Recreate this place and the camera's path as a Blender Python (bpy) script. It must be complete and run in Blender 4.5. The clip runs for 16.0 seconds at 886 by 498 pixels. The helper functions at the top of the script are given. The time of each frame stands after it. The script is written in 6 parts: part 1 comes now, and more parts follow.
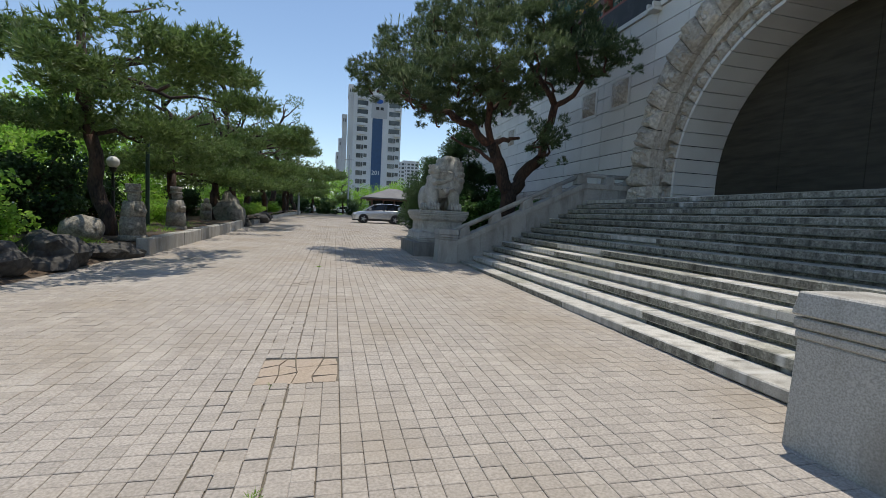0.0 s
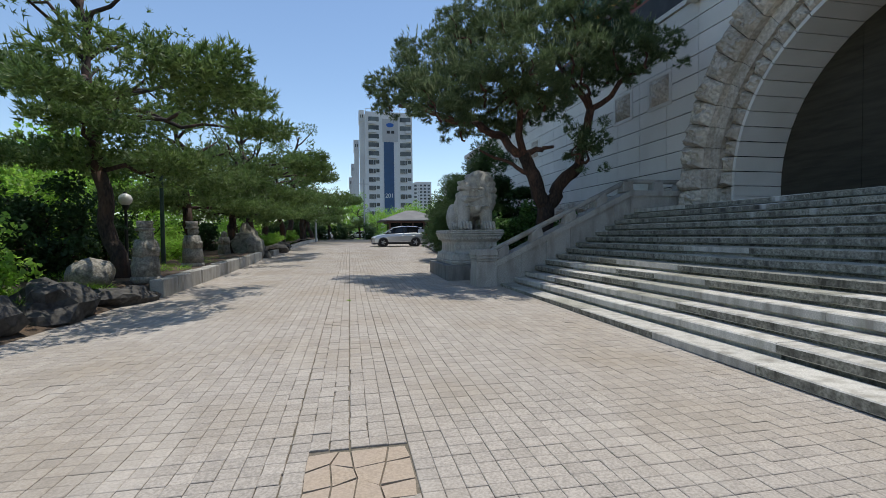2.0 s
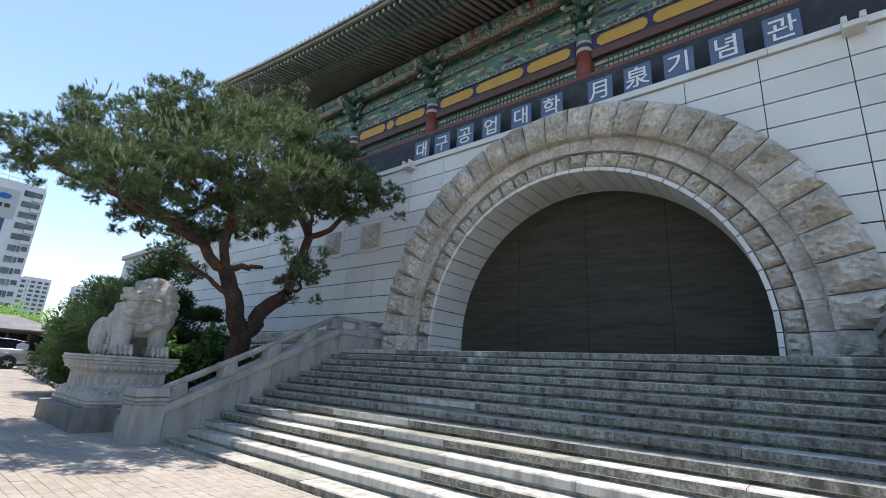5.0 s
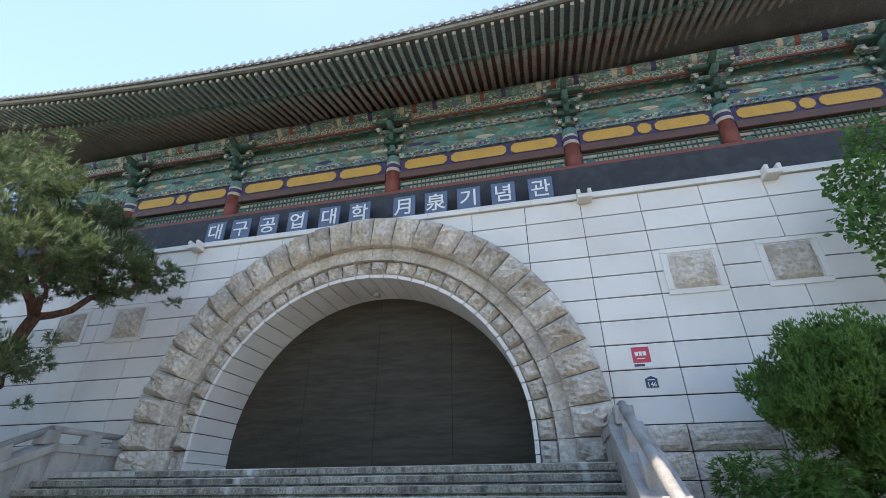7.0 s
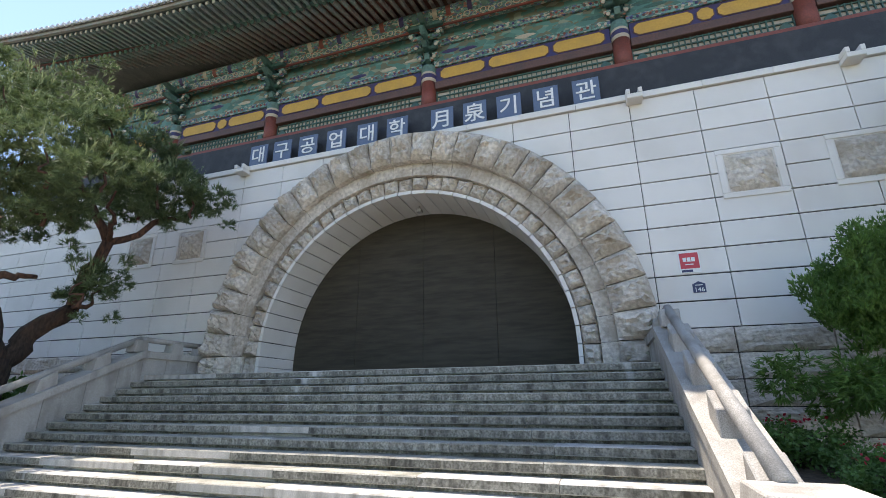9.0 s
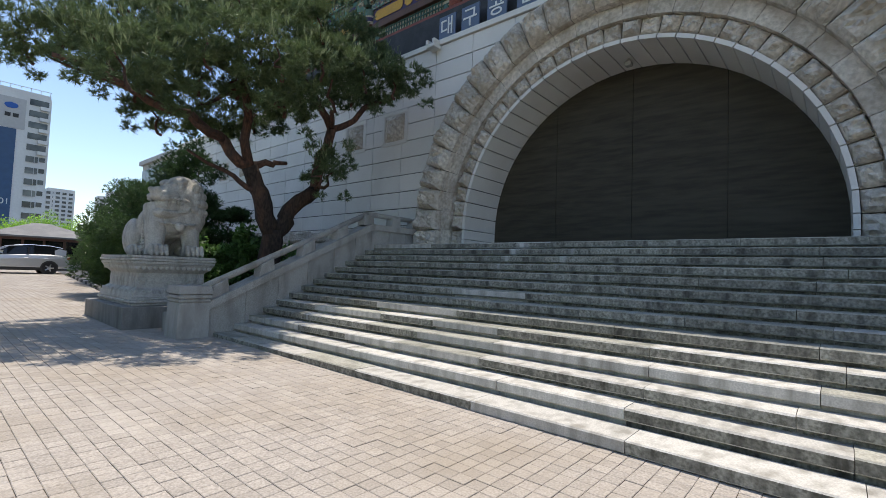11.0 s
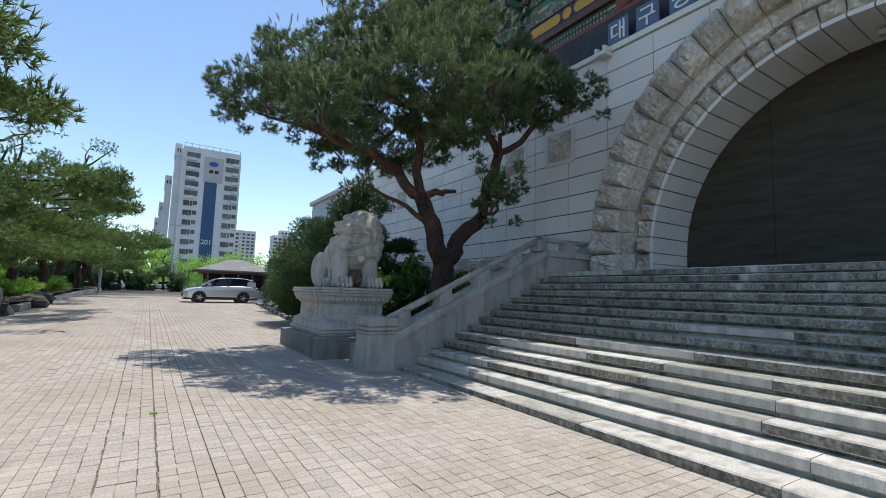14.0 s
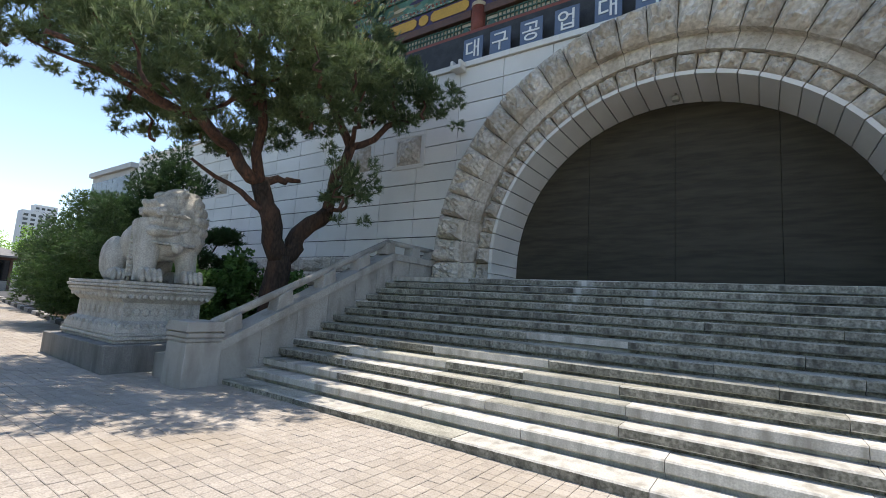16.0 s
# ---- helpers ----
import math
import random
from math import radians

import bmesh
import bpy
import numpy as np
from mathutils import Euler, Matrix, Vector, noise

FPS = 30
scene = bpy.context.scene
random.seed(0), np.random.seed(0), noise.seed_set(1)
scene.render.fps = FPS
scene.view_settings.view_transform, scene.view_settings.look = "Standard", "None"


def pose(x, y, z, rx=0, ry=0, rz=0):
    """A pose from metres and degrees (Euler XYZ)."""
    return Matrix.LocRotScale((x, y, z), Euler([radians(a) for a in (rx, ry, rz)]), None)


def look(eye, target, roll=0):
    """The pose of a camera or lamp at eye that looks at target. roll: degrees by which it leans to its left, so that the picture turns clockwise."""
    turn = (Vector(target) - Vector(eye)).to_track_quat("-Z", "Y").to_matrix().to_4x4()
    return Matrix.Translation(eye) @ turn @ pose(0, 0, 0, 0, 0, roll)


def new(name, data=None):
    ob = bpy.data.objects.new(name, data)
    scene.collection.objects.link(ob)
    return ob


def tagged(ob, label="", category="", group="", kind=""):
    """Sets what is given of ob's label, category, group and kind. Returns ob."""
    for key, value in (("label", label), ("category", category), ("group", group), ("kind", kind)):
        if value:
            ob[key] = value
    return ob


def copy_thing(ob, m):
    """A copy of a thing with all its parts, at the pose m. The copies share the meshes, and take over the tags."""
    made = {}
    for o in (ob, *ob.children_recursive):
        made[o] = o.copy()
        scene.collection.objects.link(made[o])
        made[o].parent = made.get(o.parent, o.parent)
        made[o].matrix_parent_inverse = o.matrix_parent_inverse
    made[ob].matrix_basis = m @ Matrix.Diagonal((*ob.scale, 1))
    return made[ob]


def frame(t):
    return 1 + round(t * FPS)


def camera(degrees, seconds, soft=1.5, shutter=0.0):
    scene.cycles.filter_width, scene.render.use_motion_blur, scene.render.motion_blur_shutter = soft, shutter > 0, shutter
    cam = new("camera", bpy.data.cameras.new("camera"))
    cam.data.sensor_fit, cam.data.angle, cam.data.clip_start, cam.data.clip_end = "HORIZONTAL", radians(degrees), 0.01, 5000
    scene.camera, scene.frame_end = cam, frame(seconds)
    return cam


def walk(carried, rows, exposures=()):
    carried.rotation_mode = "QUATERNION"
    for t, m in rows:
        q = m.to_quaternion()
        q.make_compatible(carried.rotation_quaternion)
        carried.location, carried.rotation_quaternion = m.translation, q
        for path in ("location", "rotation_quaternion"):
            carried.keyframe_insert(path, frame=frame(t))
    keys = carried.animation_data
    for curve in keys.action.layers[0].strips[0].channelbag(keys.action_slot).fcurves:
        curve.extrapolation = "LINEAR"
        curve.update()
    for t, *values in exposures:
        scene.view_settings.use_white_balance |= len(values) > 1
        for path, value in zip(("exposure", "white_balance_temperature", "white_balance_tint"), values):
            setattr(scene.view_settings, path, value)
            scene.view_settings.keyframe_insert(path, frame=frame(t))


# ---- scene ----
cam = camera(88.0, 16.0, soft=0.5)
METRES, EYE, TILT, LEAN, TURN = 6.7, 1.5, 0.0, 0.0, -13.5
ROWS = [
    (0.0, 0.0, 0.0, 0.0, 0.2, -4.07, -2.83),
    (0.5, -0.0239, 0.0441, 0.002, 1.62, -4.47, -1.05),
    (1.0, -0.0349, 0.0984, 0.0053, 2.36, -4.36, -0.31),
    (1.5, -0.0683, 0.1469, 0.0041, 1.9, -3.48, 0.12),
    (2.0, -0.0921, 0.1886, 0.0058, 1.99, -1.75, 0.59),
    (2.5, -0.1111, 0.2353, 0.0094, 1.17, -0.34, 0.53),
    (3.0, -0.1415, 0.2899, 0.0078, 0.62, 0.13, 0.28),
    (3.5, -0.1548, 0.3468, 0.0075, -1.48, 1.02, -1.14),
    (4.0, -0.1829, 0.3965, 0.0069, -9.56, 3.76, -2.38),
    (4.5, -0.1879, 0.4318, 0.0206, -23.23, 9.19, -3.55),
    (5.0, -0.1797, 0.4515, 0.0293, -37.96, 15.36, -3.27),
    (7.5, -0.1807, 0.4653, 0.037, -64.23, 28.87, 0.44),
    (8.0, -0.1802, 0.4664, 0.0355, -64.56, 28.09, 0.8),
    (8.5, -0.1851, 0.4661, 0.0317, -62.51, 23.2, 1.05),
    (11.0, -0.1834, 0.5674, 0.0094, -35.8, 2.88, -2.05),
    (11.5, -0.2045, 0.597, 0.0086, -26.98, 2.06, -2.92),
    (12.0, -0.2069, 0.6342, 0.0097, -20.81, 2.44, -1.96),
    (12.5, -0.2176, 0.6623, 0.0132, -20.52, 4.59, -1.67),
    (13.0, -0.2479, 0.6912, 0.0176, -20.99, 6.21, -1.64),
    (13.5, -0.2603, 0.7224, 0.0153, -19.76, 6.07, -1.65),
    (14.0, -0.2625, 0.7583, 0.0151, -19.27, 5.69, -1.7),
    (14.5, -0.2807, 0.7895, 0.014, -22.08, 5.85, -1.97),
    (15.0, -0.2973, 0.8238, 0.016, -27.6, 5.99, -2.48),
    (15.5, -0.2958, 0.86, 0.0147, -34.81, 6.47, -3.09),
    (16.0, -0.3082, 0.8884, 0.0167, -42.02, 7.02, -3.56),
]
walk(cam, [(t, pose(0, 0, EYE, TILT, LEAN, TURN) @ pose(METRES * x, METRES * y, METRES * z, 90 + pitch, roll, yaw)) for t, x, y, z, yaw, pitch, roll in ROWS],
     exposures=[(0.0, 0.22, 6700, 9), (3.5, 0.28, 6350, 8), (5.0, 1.05, 6650, 12), (7.5, 1.53, 6950, 15), (8.5, 1.53, 7050, 15), (11.0, 0.68, 6800, 12), (14.0, 0.62, 6500, 10), (16.0, 1.0, 6900, 12)])

# ---- daylight ----
SUN = Vector((0.175, 0.16, 1.0)).normalized()
world = bpy.data.worlds.new("sky")
scene.world = world
world.use_nodes = True
wn = world.node_tree
sky = wn.nodes.new("ShaderNodeTexSky")
sky.sky_type, sky.sun_disc = "NISHITA", False
sky.sun_elevation = math.asin(SUN.z)
sky.sun_rotation = math.atan2(SUN.x, SUN.y)
sky.air_density, sky.dust_density, sky.ozone_density = 1.0, 0.1, 1.8
wn.links.new(sky.outputs["Color"], wn.nodes["Background"].inputs["Color"])
wn.nodes["Background"].inputs["Strength"].default_value = 0.138
sun = new("sun", bpy.data.lights.new("sun", "SUN"))
sun.data.energy, sun.data.angle, sun.data.color = 3.25, radians(0.5), (1.0, 0.95, 0.87)
sun.matrix_world = look(SUN * 80, (0, 0, 0))


# ---- materials ----
def mat(name, a, b=None, rough=0.8, scale=30.0, big=1.5, stain=None, amount=0.5, bump=0.2, depth=0.004, vary=0.0, island=0.0, metal=0.0, stretch=None, streak=None, bleach=None, spec=0.5):
    """Two colours in a fine grain, a third in broad stains, a bump from the grain, and a shade of its own for each piece."""
    m = bpy.data.materials.new(name)
    m.use_nodes = True
    t = m.node_tree
    n, l = t.nodes, t.links
    p = n["Principled BSDF"]
    p.inputs["Roughness"].default_value, p.inputs["Metallic"].default_value = rough, metal
    p.inputs["Specular IOR Level"].default_value = spec
    tc = n.new("ShaderNodeNewGeometry")
    src = tc.outputs["Position"]
    if stretch:
        mp = n.new("ShaderNodeMapping")
        mp.inputs["Scale"].default_value = stretch
        l.new(src, mp.inputs["Vector"])
        src = mp.outputs["Vector"]
    fine, broad = n.new("ShaderNodeTexNoise"), n.new("ShaderNodeTexNoise")
    for x, s, d in ((fine, scale, 4.0), (broad, big, 5.0)):
        x.inputs["Scale"].default_value, x.inputs["Detail"].default_value = s, d
        l.new(src, x.inputs["Vector"])
    if streak:
        sp = n.new("ShaderNodeMapping")
        sp.inputs["Scale"].default_value = streak
        l.new(tc.outputs["Position"], sp.inputs["Vector"])
        l.new(sp.outputs["Vector"], broad.inputs["Vector"])
    ramp = n.new("ShaderNodeValToRGB")
    ramp.color_ramp.elements[0].position, ramp.color_ramp.elements[1].position = 0.35, 0.65
    ramp.color_ramp.elements[0].color, ramp.color_ramp.elements[1].color = (*a, 1), (*(b or [c * 0.8 for c in a]), 1)
    l.new(fine.outputs["Fac"], ramp.inputs["Fac"])
    out = ramp.outputs["Color"]
    if stain:
        r2 = n.new("ShaderNodeMapRange")
        r2.inputs["From Min"].default_value, r2.inputs["From Max"].default_value, r2.inputs["To Max"].default_value = 0.45, 0.7, amount
        l.new(broad.outputs["Fac"], r2.inputs["Value"])
        mx = n.new("ShaderNodeMix")
        mx.data_type = "RGBA"
        mx.inputs["B"].default_value = (*stain, 1)
        l.new(r2.outputs["Result"], mx.inputs["Factor"])
        l.new(out, mx.inputs["A"])
        out = mx.outputs["Result"]
    if bleach:
        colour, spots, low_edge, strength = bleach
        bm_, bn = n.new("ShaderNodeMapping"), n.new("ShaderNodeTexNoise")
        bm_.inputs["Scale"].default_value = spots
        bn.inputs["Scale"].default_value, bn.inputs["Detail"].default_value = 1.0, 3.0
        l.new(tc.outputs["Position"], bm_.inputs["Vector"])
        l.new(bm_.outputs["Vector"], bn.inputs["Vector"])
        br_ = n.new("ShaderNodeMapRange")
        br_.inputs["From Min"].default_value, br_.inputs["From Max"].default_value, br_.inputs["To Max"].default_value = low_edge, low_edge + 0.06, strength
        l.new(bn.outputs["Fac"], br_.inputs["Value"])
        bx = n.new("ShaderNodeMix")
        bx.data_type = "RGBA"
        bx.inputs["B"].default_value = (*colour, 1)
        l.new(br_.outputs["Result"], bx.inputs["Factor"])
        l.new(out, bx.inputs["A"])
        out = bx.outputs["Result"]
    if vary or island:
        rnd = n.new("ShaderNodeObjectInfo").outputs["Random"] if vary else tc.outputs["Random Per Island"]
        r3 = n.new("ShaderNodeMapRange")
        r3.inputs["To Min"].default_value, r3.inputs["To Max"].default_value = 1 - (vary or island), 1 + (vary or island)
        l.new(rnd, r3.inputs["Value"])
        hs = n.new("ShaderNodeHueSaturation")
        l.new(r3.outputs["Result"], hs.inputs["Value"])
        l.new(out, hs.inputs["Color"])
        out = hs.outputs["Color"]
    l.new(out, p.inputs["Base Color"])
    if bump:
        bp = n.new("ShaderNodeBump")
        bp.inputs["Strength"].default_value, bp.inputs["Distance"].default_value = bump, depth
        l.new(fine.outputs["Fac"], bp.inputs["Height"])
        l.new(bp.outputs["Normal"], p.inputs["Normal"])
    return m


M_TILE = mat("paving_stone", (0.44, 0.39, 0.34), (0.29, 0.26, 0.225), 0.85, 55, 0.5, (0.30, 0.25, 0.19), 0.7, 0.6, 0.004, vary=0.09, bleach=((0.50, 0.455, 0.40), (1.3, 0.35, 1), 0.58, 0.25))
M_TILES = mat("paving_stones", (0.44, 0.39, 0.34), (0.29, 0.26, 0.225), 0.85, 55, 0.5, (0.30, 0.25, 0.19), 0.7, 0.6, 0.004, island=0.09, bleach=((0.50, 0.455, 0.40), (1.3, 0.35, 1), 0.58, 0.25))
M_JOINT = mat("joint_sand", (0.20, 0.172, 0.135), (0.12, 0.10, 0.078), 0.95, 60, 2.0, (0.07, 0.07, 0.04), 0.4)
M_RED = mat("terracotta_patch", (0.44, 0.35, 0.265), (0.32, 0.255, 0.19), 0.85, 60, 3, (0.40, 0.32, 0.26), 0.5, 0.4)
M_STEP = mat("step_granite", (0.43, 0.415, 0.355), (0.27, 0.262, 0.22), 0.8, 42, 5.0, (0.12, 0.12, 0.092), 0.8, 0.6, 0.006, vary=0.14, streak=(0.8, 0.5, 0.45), bleach=((0.62, 0.61, 0.58), (0.25, 1.6, 0.25), 0.63, 0.85))
# Grime streaks, plus a darker base for the fronts' shade against sky-lit treads.
M_RISER = mat("grimy_shaded_step_face", (0.36, 0.345, 0.29), (0.15, 0.145, 0.115), 0.85, 30, 6.0, (0.055, 0.05, 0.04), 0.9, 0.8, 0.008, vary=0.2, streak=(1.0, 1.2, 0.3), bleach=((0.62, 0.61, 0.58), (0.25, 1.6, 0.25), 0.63, 0.85))
# Worn granite, made paler so the lower steps carry sunlight in their colour.
M_STEPLIGHT = mat("sunlit_worn_step_granite", (0.58, 0.56, 0.51), (0.44, 0.42, 0.38), 0.75, 60, 5.0, (0.25, 0.235, 0.2), 0.85, 0.5, 0.004, vary=0.1, streak=(1, 1.4, 0.3), bleach=((0.62, 0.61, 0.58), (0.25, 1.6, 0.25), 0.63, 0.85))
M_GRANITE = mat("grey_granite", (0.47, 0.45, 0.41), (0.29, 0.277, 0.25), 0.75, 80, 2.2, (0.18, 0.163, 0.135), 0.65, 0.5, 0.003, vary=0.1, streak=(1.5, 1.5, 0.5))
M_PANEL = mat("wall_granite", (0.77, 0.735, 0.68), (0.68, 0.65, 0.60), 0.65, 120, 0.6, (0.57, 0.53, 0.47), 0.5, 0.15, 0.001, vary=0.05, spec=0.3)
M_WALLJOINT = mat("wall_joint", (0.04, 0.038, 0.036), None, 0.9, 40, 1)
M_ROUGH = mat("rock_faced_granite", (0.68, 0.615, 0.53), (0.46, 0.41, 0.345), 0.9, 11, 1.6, (0.33, 0.27, 0.2), 0.7, 1.0, 0.05, vary=0.13, spec=0.25)
M_DOOR = mat("dark_door_panel", (0.066, 0.057, 0.041), (0.045, 0.039, 0.028), 0.7, 3, 0.9, (0.085, 0.073, 0.054), 0.5, 0.2, 0.004, stretch=(1, 0.5, 4), spec=0.2)
M_SLATE = mat("dark_slate_brick", (0.035, 0.038, 0.043), (0.022, 0.024, 0.028), 0.7, 40, 3, (0.08, 0.08, 0.085), 0.4, 0.4, 0.004)
M_SIGN = mat("blue_sign_board", (0.105, 0.145, 0.23), (0.085, 0.12, 0.195), 0.5, 30, 3, (0.14, 0.17, 0.23), 0.4, 0.1)
M_WHITE = mat("white_paint", (0.78, 0.78, 0.76), (0.70, 0.70, 0.68), 0.5, 40, 3, None, 0, 0.1)
M_REDWOOD = mat("red_painted_wood", (0.26, 0.065, 0.045), (0.19, 0.05, 0.035), 0.6, 25, 2, (0.12, 0.05, 0.04), 0.5, 0.2, 0.003)
M_BROWN = mat("brown_lintel", (0.15, 0.075, 0.06), (0.10, 0.055, 0.045), 0.6, 25, 2, (0.06, 0.05, 0.045), 0.5, 0.2)
M_GREEN = mat("green_painted_wood", (0.055, 0.15, 0.125), (0.045, 0.10, 0.09), 0.6, 18, 3, (0.09, 0.10, 0.06), 0.6, 0.2)
M_TEAL = mat("faded_teal_paint", (0.12, 0.25, 0.225), (0.08, 0.17, 0.155), 0.6, 12, 2, (0.12, 0.13, 0.08), 0.5, 0.2)
M_YELLOW = mat("ochre_panel", (0.62, 0.36, 0.07), (0.55, 0.31, 0.06), 0.6, 20, 2, (0.40, 0.25, 0.08), 0.4, 0.1)
M_BLUE = mat("indigo_board", (0.04, 0.04, 0.14), (0.05, 0.035, 0.10), 0.6, 10, 2, (0.08, 0.03, 0.05), 0.4, 0.1)
M_CREAM = mat("cream_paper", (0.55, 0.47, 0.36), (0.48, 0.41, 0.32), 0.8, 20, 2, (0.35, 0.30, 0.22), 0.4, 0.1)
M_ROOF = mat("grey_roof_tile", (0.17, 0.165, 0.16), (0.11, 0.108, 0.105), 0.7, 25, 1.5, (0.25, 0.24, 0.22), 0.5, 0.4, island=0.15)
M_PLASTER = mat("tile_end_mortar", (0.70, 0.69, 0.66), (0.55, 0.54, 0.52), 0.8, 30, 3, (0.35, 0.34, 0.32), 0.5, 0.2, island=0.1)
M_RAFTER = mat("weathered_rafter", (0.40, 0.36, 0.31), (0.22, 0.27, 0.245), 0.7, 14, 3, (0.32, 0.15, 0.12), 0.5, 0.2)
M_FLYER = mat("grey_green_rafter", (0.36, 0.42, 0.40), (0.20, 0.30, 0.285), 0.7, 16, 3, (0.38, 0.33, 0.30), 0.6, 0.2)
M_SOFFIT = mat("dark_red_soffit", (0.30, 0.12, 0.095), (0.20, 0.08, 0.07), 0.7, 14, 2, (0.12, 0.11, 0.10), 0.5, 0.2)
M_SOFFIT2 = mat("dark_green_soffit", (0.14, 0.175, 0.17), (0.09, 0.12, 0.12), 0.7, 14, 2, (0.10, 0.09, 0.08), 0.5, 0.2)


def painted(name, scale, colours):
    """Small painted motifs in several faded colours."""
    m = mat(name, colours[0], colours[1], 0.65, 20, 2, (0.08, 0.08, 0.065), 0.5, 0.15)
    t = m.node_tree
    n, l = t.nodes, t.links
    vo, geo, mp = n.new("ShaderNodeTexVoronoi"), n.new("ShaderNodeNewGeometry"), n.new("ShaderNodeMapping")
    vo.inputs["Scale"].default_value = scale
    mp.inputs["Scale"].default_value = (1, 0.55, 1.0)
    l.new(geo.outputs["Position"], mp.inputs["Vector"])
    l.new(mp.outputs["Vector"], vo.inputs["Vector"])
    sep = n.new("ShaderNodeSeparateColor")
    l.new(vo.outputs["Color"], sep.inputs["Color"])
    r = n.new("ShaderNodeValToRGB")
    r.color_ramp.interpolation = "CONSTANT"
    e = r.color_ramp.elements
    while len(e) < len(colours):
        e.new(0.5)
    for i, c in enumerate(colours):
        e[i].position, e[i].color = i / len(colours), (*c, 1)
    l.new(sep.outputs["Red"], r.inputs["Fac"])
    p = n["Principled BSDF"]
    old = p.inputs["Base Color"].links[0].from_socket
    mx = n.new("ShaderNodeMix")
    mx.data_type = "RGBA"
    mx.inputs["Factor"].default_value = 0.82
    l.new(old, mx.inputs["A"])
    l.new(r.outputs["Color"], mx.inputs["B"])
    l.new(mx.outputs["Result"], p.inputs["Base Color"])
    return m


M_MOTIF = painted("painted_motifs", 21.0, [(0.05, 0.15, 0.13), (0.50, 0.46, 0.36), (0.10, 0.26, 0.22), (0.04, 0.09, 0.08), (0.16, 0.34, 0.31), (0.34, 0.11, 0.07), (0.05, 0.13, 0.115), (0.07, 0.10, 0.24), (0.12, 0.29, 0.25)])
M_MOTIFBIG = painted("painted_scenery", 8.0, [(0.08, 0.20, 0.17), (0.13, 0.27, 0.23), (0.06, 0.15, 0.12), (0.28, 0.29, 0.21), (0.17, 0.14, 0.075), (0.08, 0.21, 0.18), (0.16, 0.13, 0.08)])
M_BARK = mat("pine_bark", (0.058, 0.04, 0.031), (0.02, 0.015, 0.012), 0.95, 22, 3, (0.16, 0.08, 0.05), 0.5, 1.0, 0.03, stretch=(1, 1, 0.35))
M_BARKRED = mat("red_pine_bark", (0.16, 0.078, 0.05), (0.055, 0.032, 0.024), 0.95, 22, 3, (0.06, 0.045, 0.038), 0.6, 1.0, 0.03, stretch=(1, 1, 0.35))
M_SOIL = mat("planter_soil", (0.10, 0.07, 0.045), (0.055, 0.04, 0.028), 0.95, 12, 0.8, (0.16, 0.09, 0.05), 0.6, 1.0, 0.03)
M_ASPHALT = mat("asphalt", (0.06, 0.06, 0.058), (0.045, 0.045, 0.044), 0.9, 60, 0.5, (0.09, 0.085, 0.08), 0.5, 0.3)
M_STATUE = mat("weathered_granite", (0.38, 0.355, 0.305), (0.20, 0.185, 0.155), 0.9, 26, 6.0, (0.10, 0.09, 0.07), 0.85, 0.9, 0.015)
M_BASE = mat("damp_stained_granite", (0.27, 0.262, 0.245), (0.17, 0.165, 0.155), 0.8, 60, 3.0, (0.10, 0.098, 0.09), 0.7, 0.4, 0.003, streak=(1.5, 1.5, 0.4))
M_LION = mat("pale_carved_granite", (0.60, 0.575, 0.52), (0.42, 0.40, 0.36), 0.8, 38, 5.0, (0.22, 0.20, 0.17), 0.6, 0.9, 0.012, streak=(1, 1, 0.5))
M_BOULDER = mat("dark_boulder", (0.085, 0.08, 0.074), (0.035, 0.033, 0.031), 0.9, 9, 3, (0.12, 0.11, 0.09), 0.5, 0.9, 0.03)


def leaf(name, a, b, rough=0.55, thin=0.45):
    m = mat(name, a, b, rough, 3.0, 0.6, [c * 0.6 for c in a], 0.5, 0, island=0.3)
    t = m.node_tree
    p = t.nodes["Principled BSDF"]
    tr, mx = t.nodes.new("ShaderNodeBsdfTranslucent"), t.nodes.new("ShaderNodeMixShader")
    t.links.new(p.inputs["Base Color"].links[0].from_socket, tr.inputs["Color"])
    mx.inputs["Fac"].default_value = thin
    t.links.new(p.outputs["BSDF"], mx.inputs[1])
    t.links.new(tr.outputs["BSDF"], mx.inputs[2])
    t.links.new(mx.outputs["Shader"], t.nodes["Material Output"].inputs["Surface"])
    return m


M_NEEDLE = leaf("pine_needles", (0.15, 0.205, 0.085), (0.085, 0.13, 0.052), thin=0.35)
M_NEEDLE2 = leaf("fresh_pine_shoots", (0.31, 0.37, 0.19), (0.22, 0.28, 0.13), thin=0.4)
M_ROWNEEDLE = leaf("drive_pine_needles", (0.18, 0.26, 0.075), (0.09, 0.155, 0.042), thin=0.4)
M_LEAF = leaf("fresh_leaves", (0.34, 0.54, 0.09), (0.22, 0.42, 0.055), thin=0.62)
M_LEAFDARK = leaf("dark_leaves", (0.065, 0.125, 0.045), (0.04, 0.085, 0.03))
M_CEDAR = leaf("juniper_foliage", (0.085, 0.16, 0.045), (0.045, 0.095, 0.03), thin=0.3)
M_JUNIPER = leaf("clipped_juniper", (0.155, 0.29, 0.06), (0.085, 0.185, 0.04), thin=0.35)
M_BROAD = leaf("broad_leaves", (0.13, 0.26, 0.065), (0.08, 0.17, 0.045))


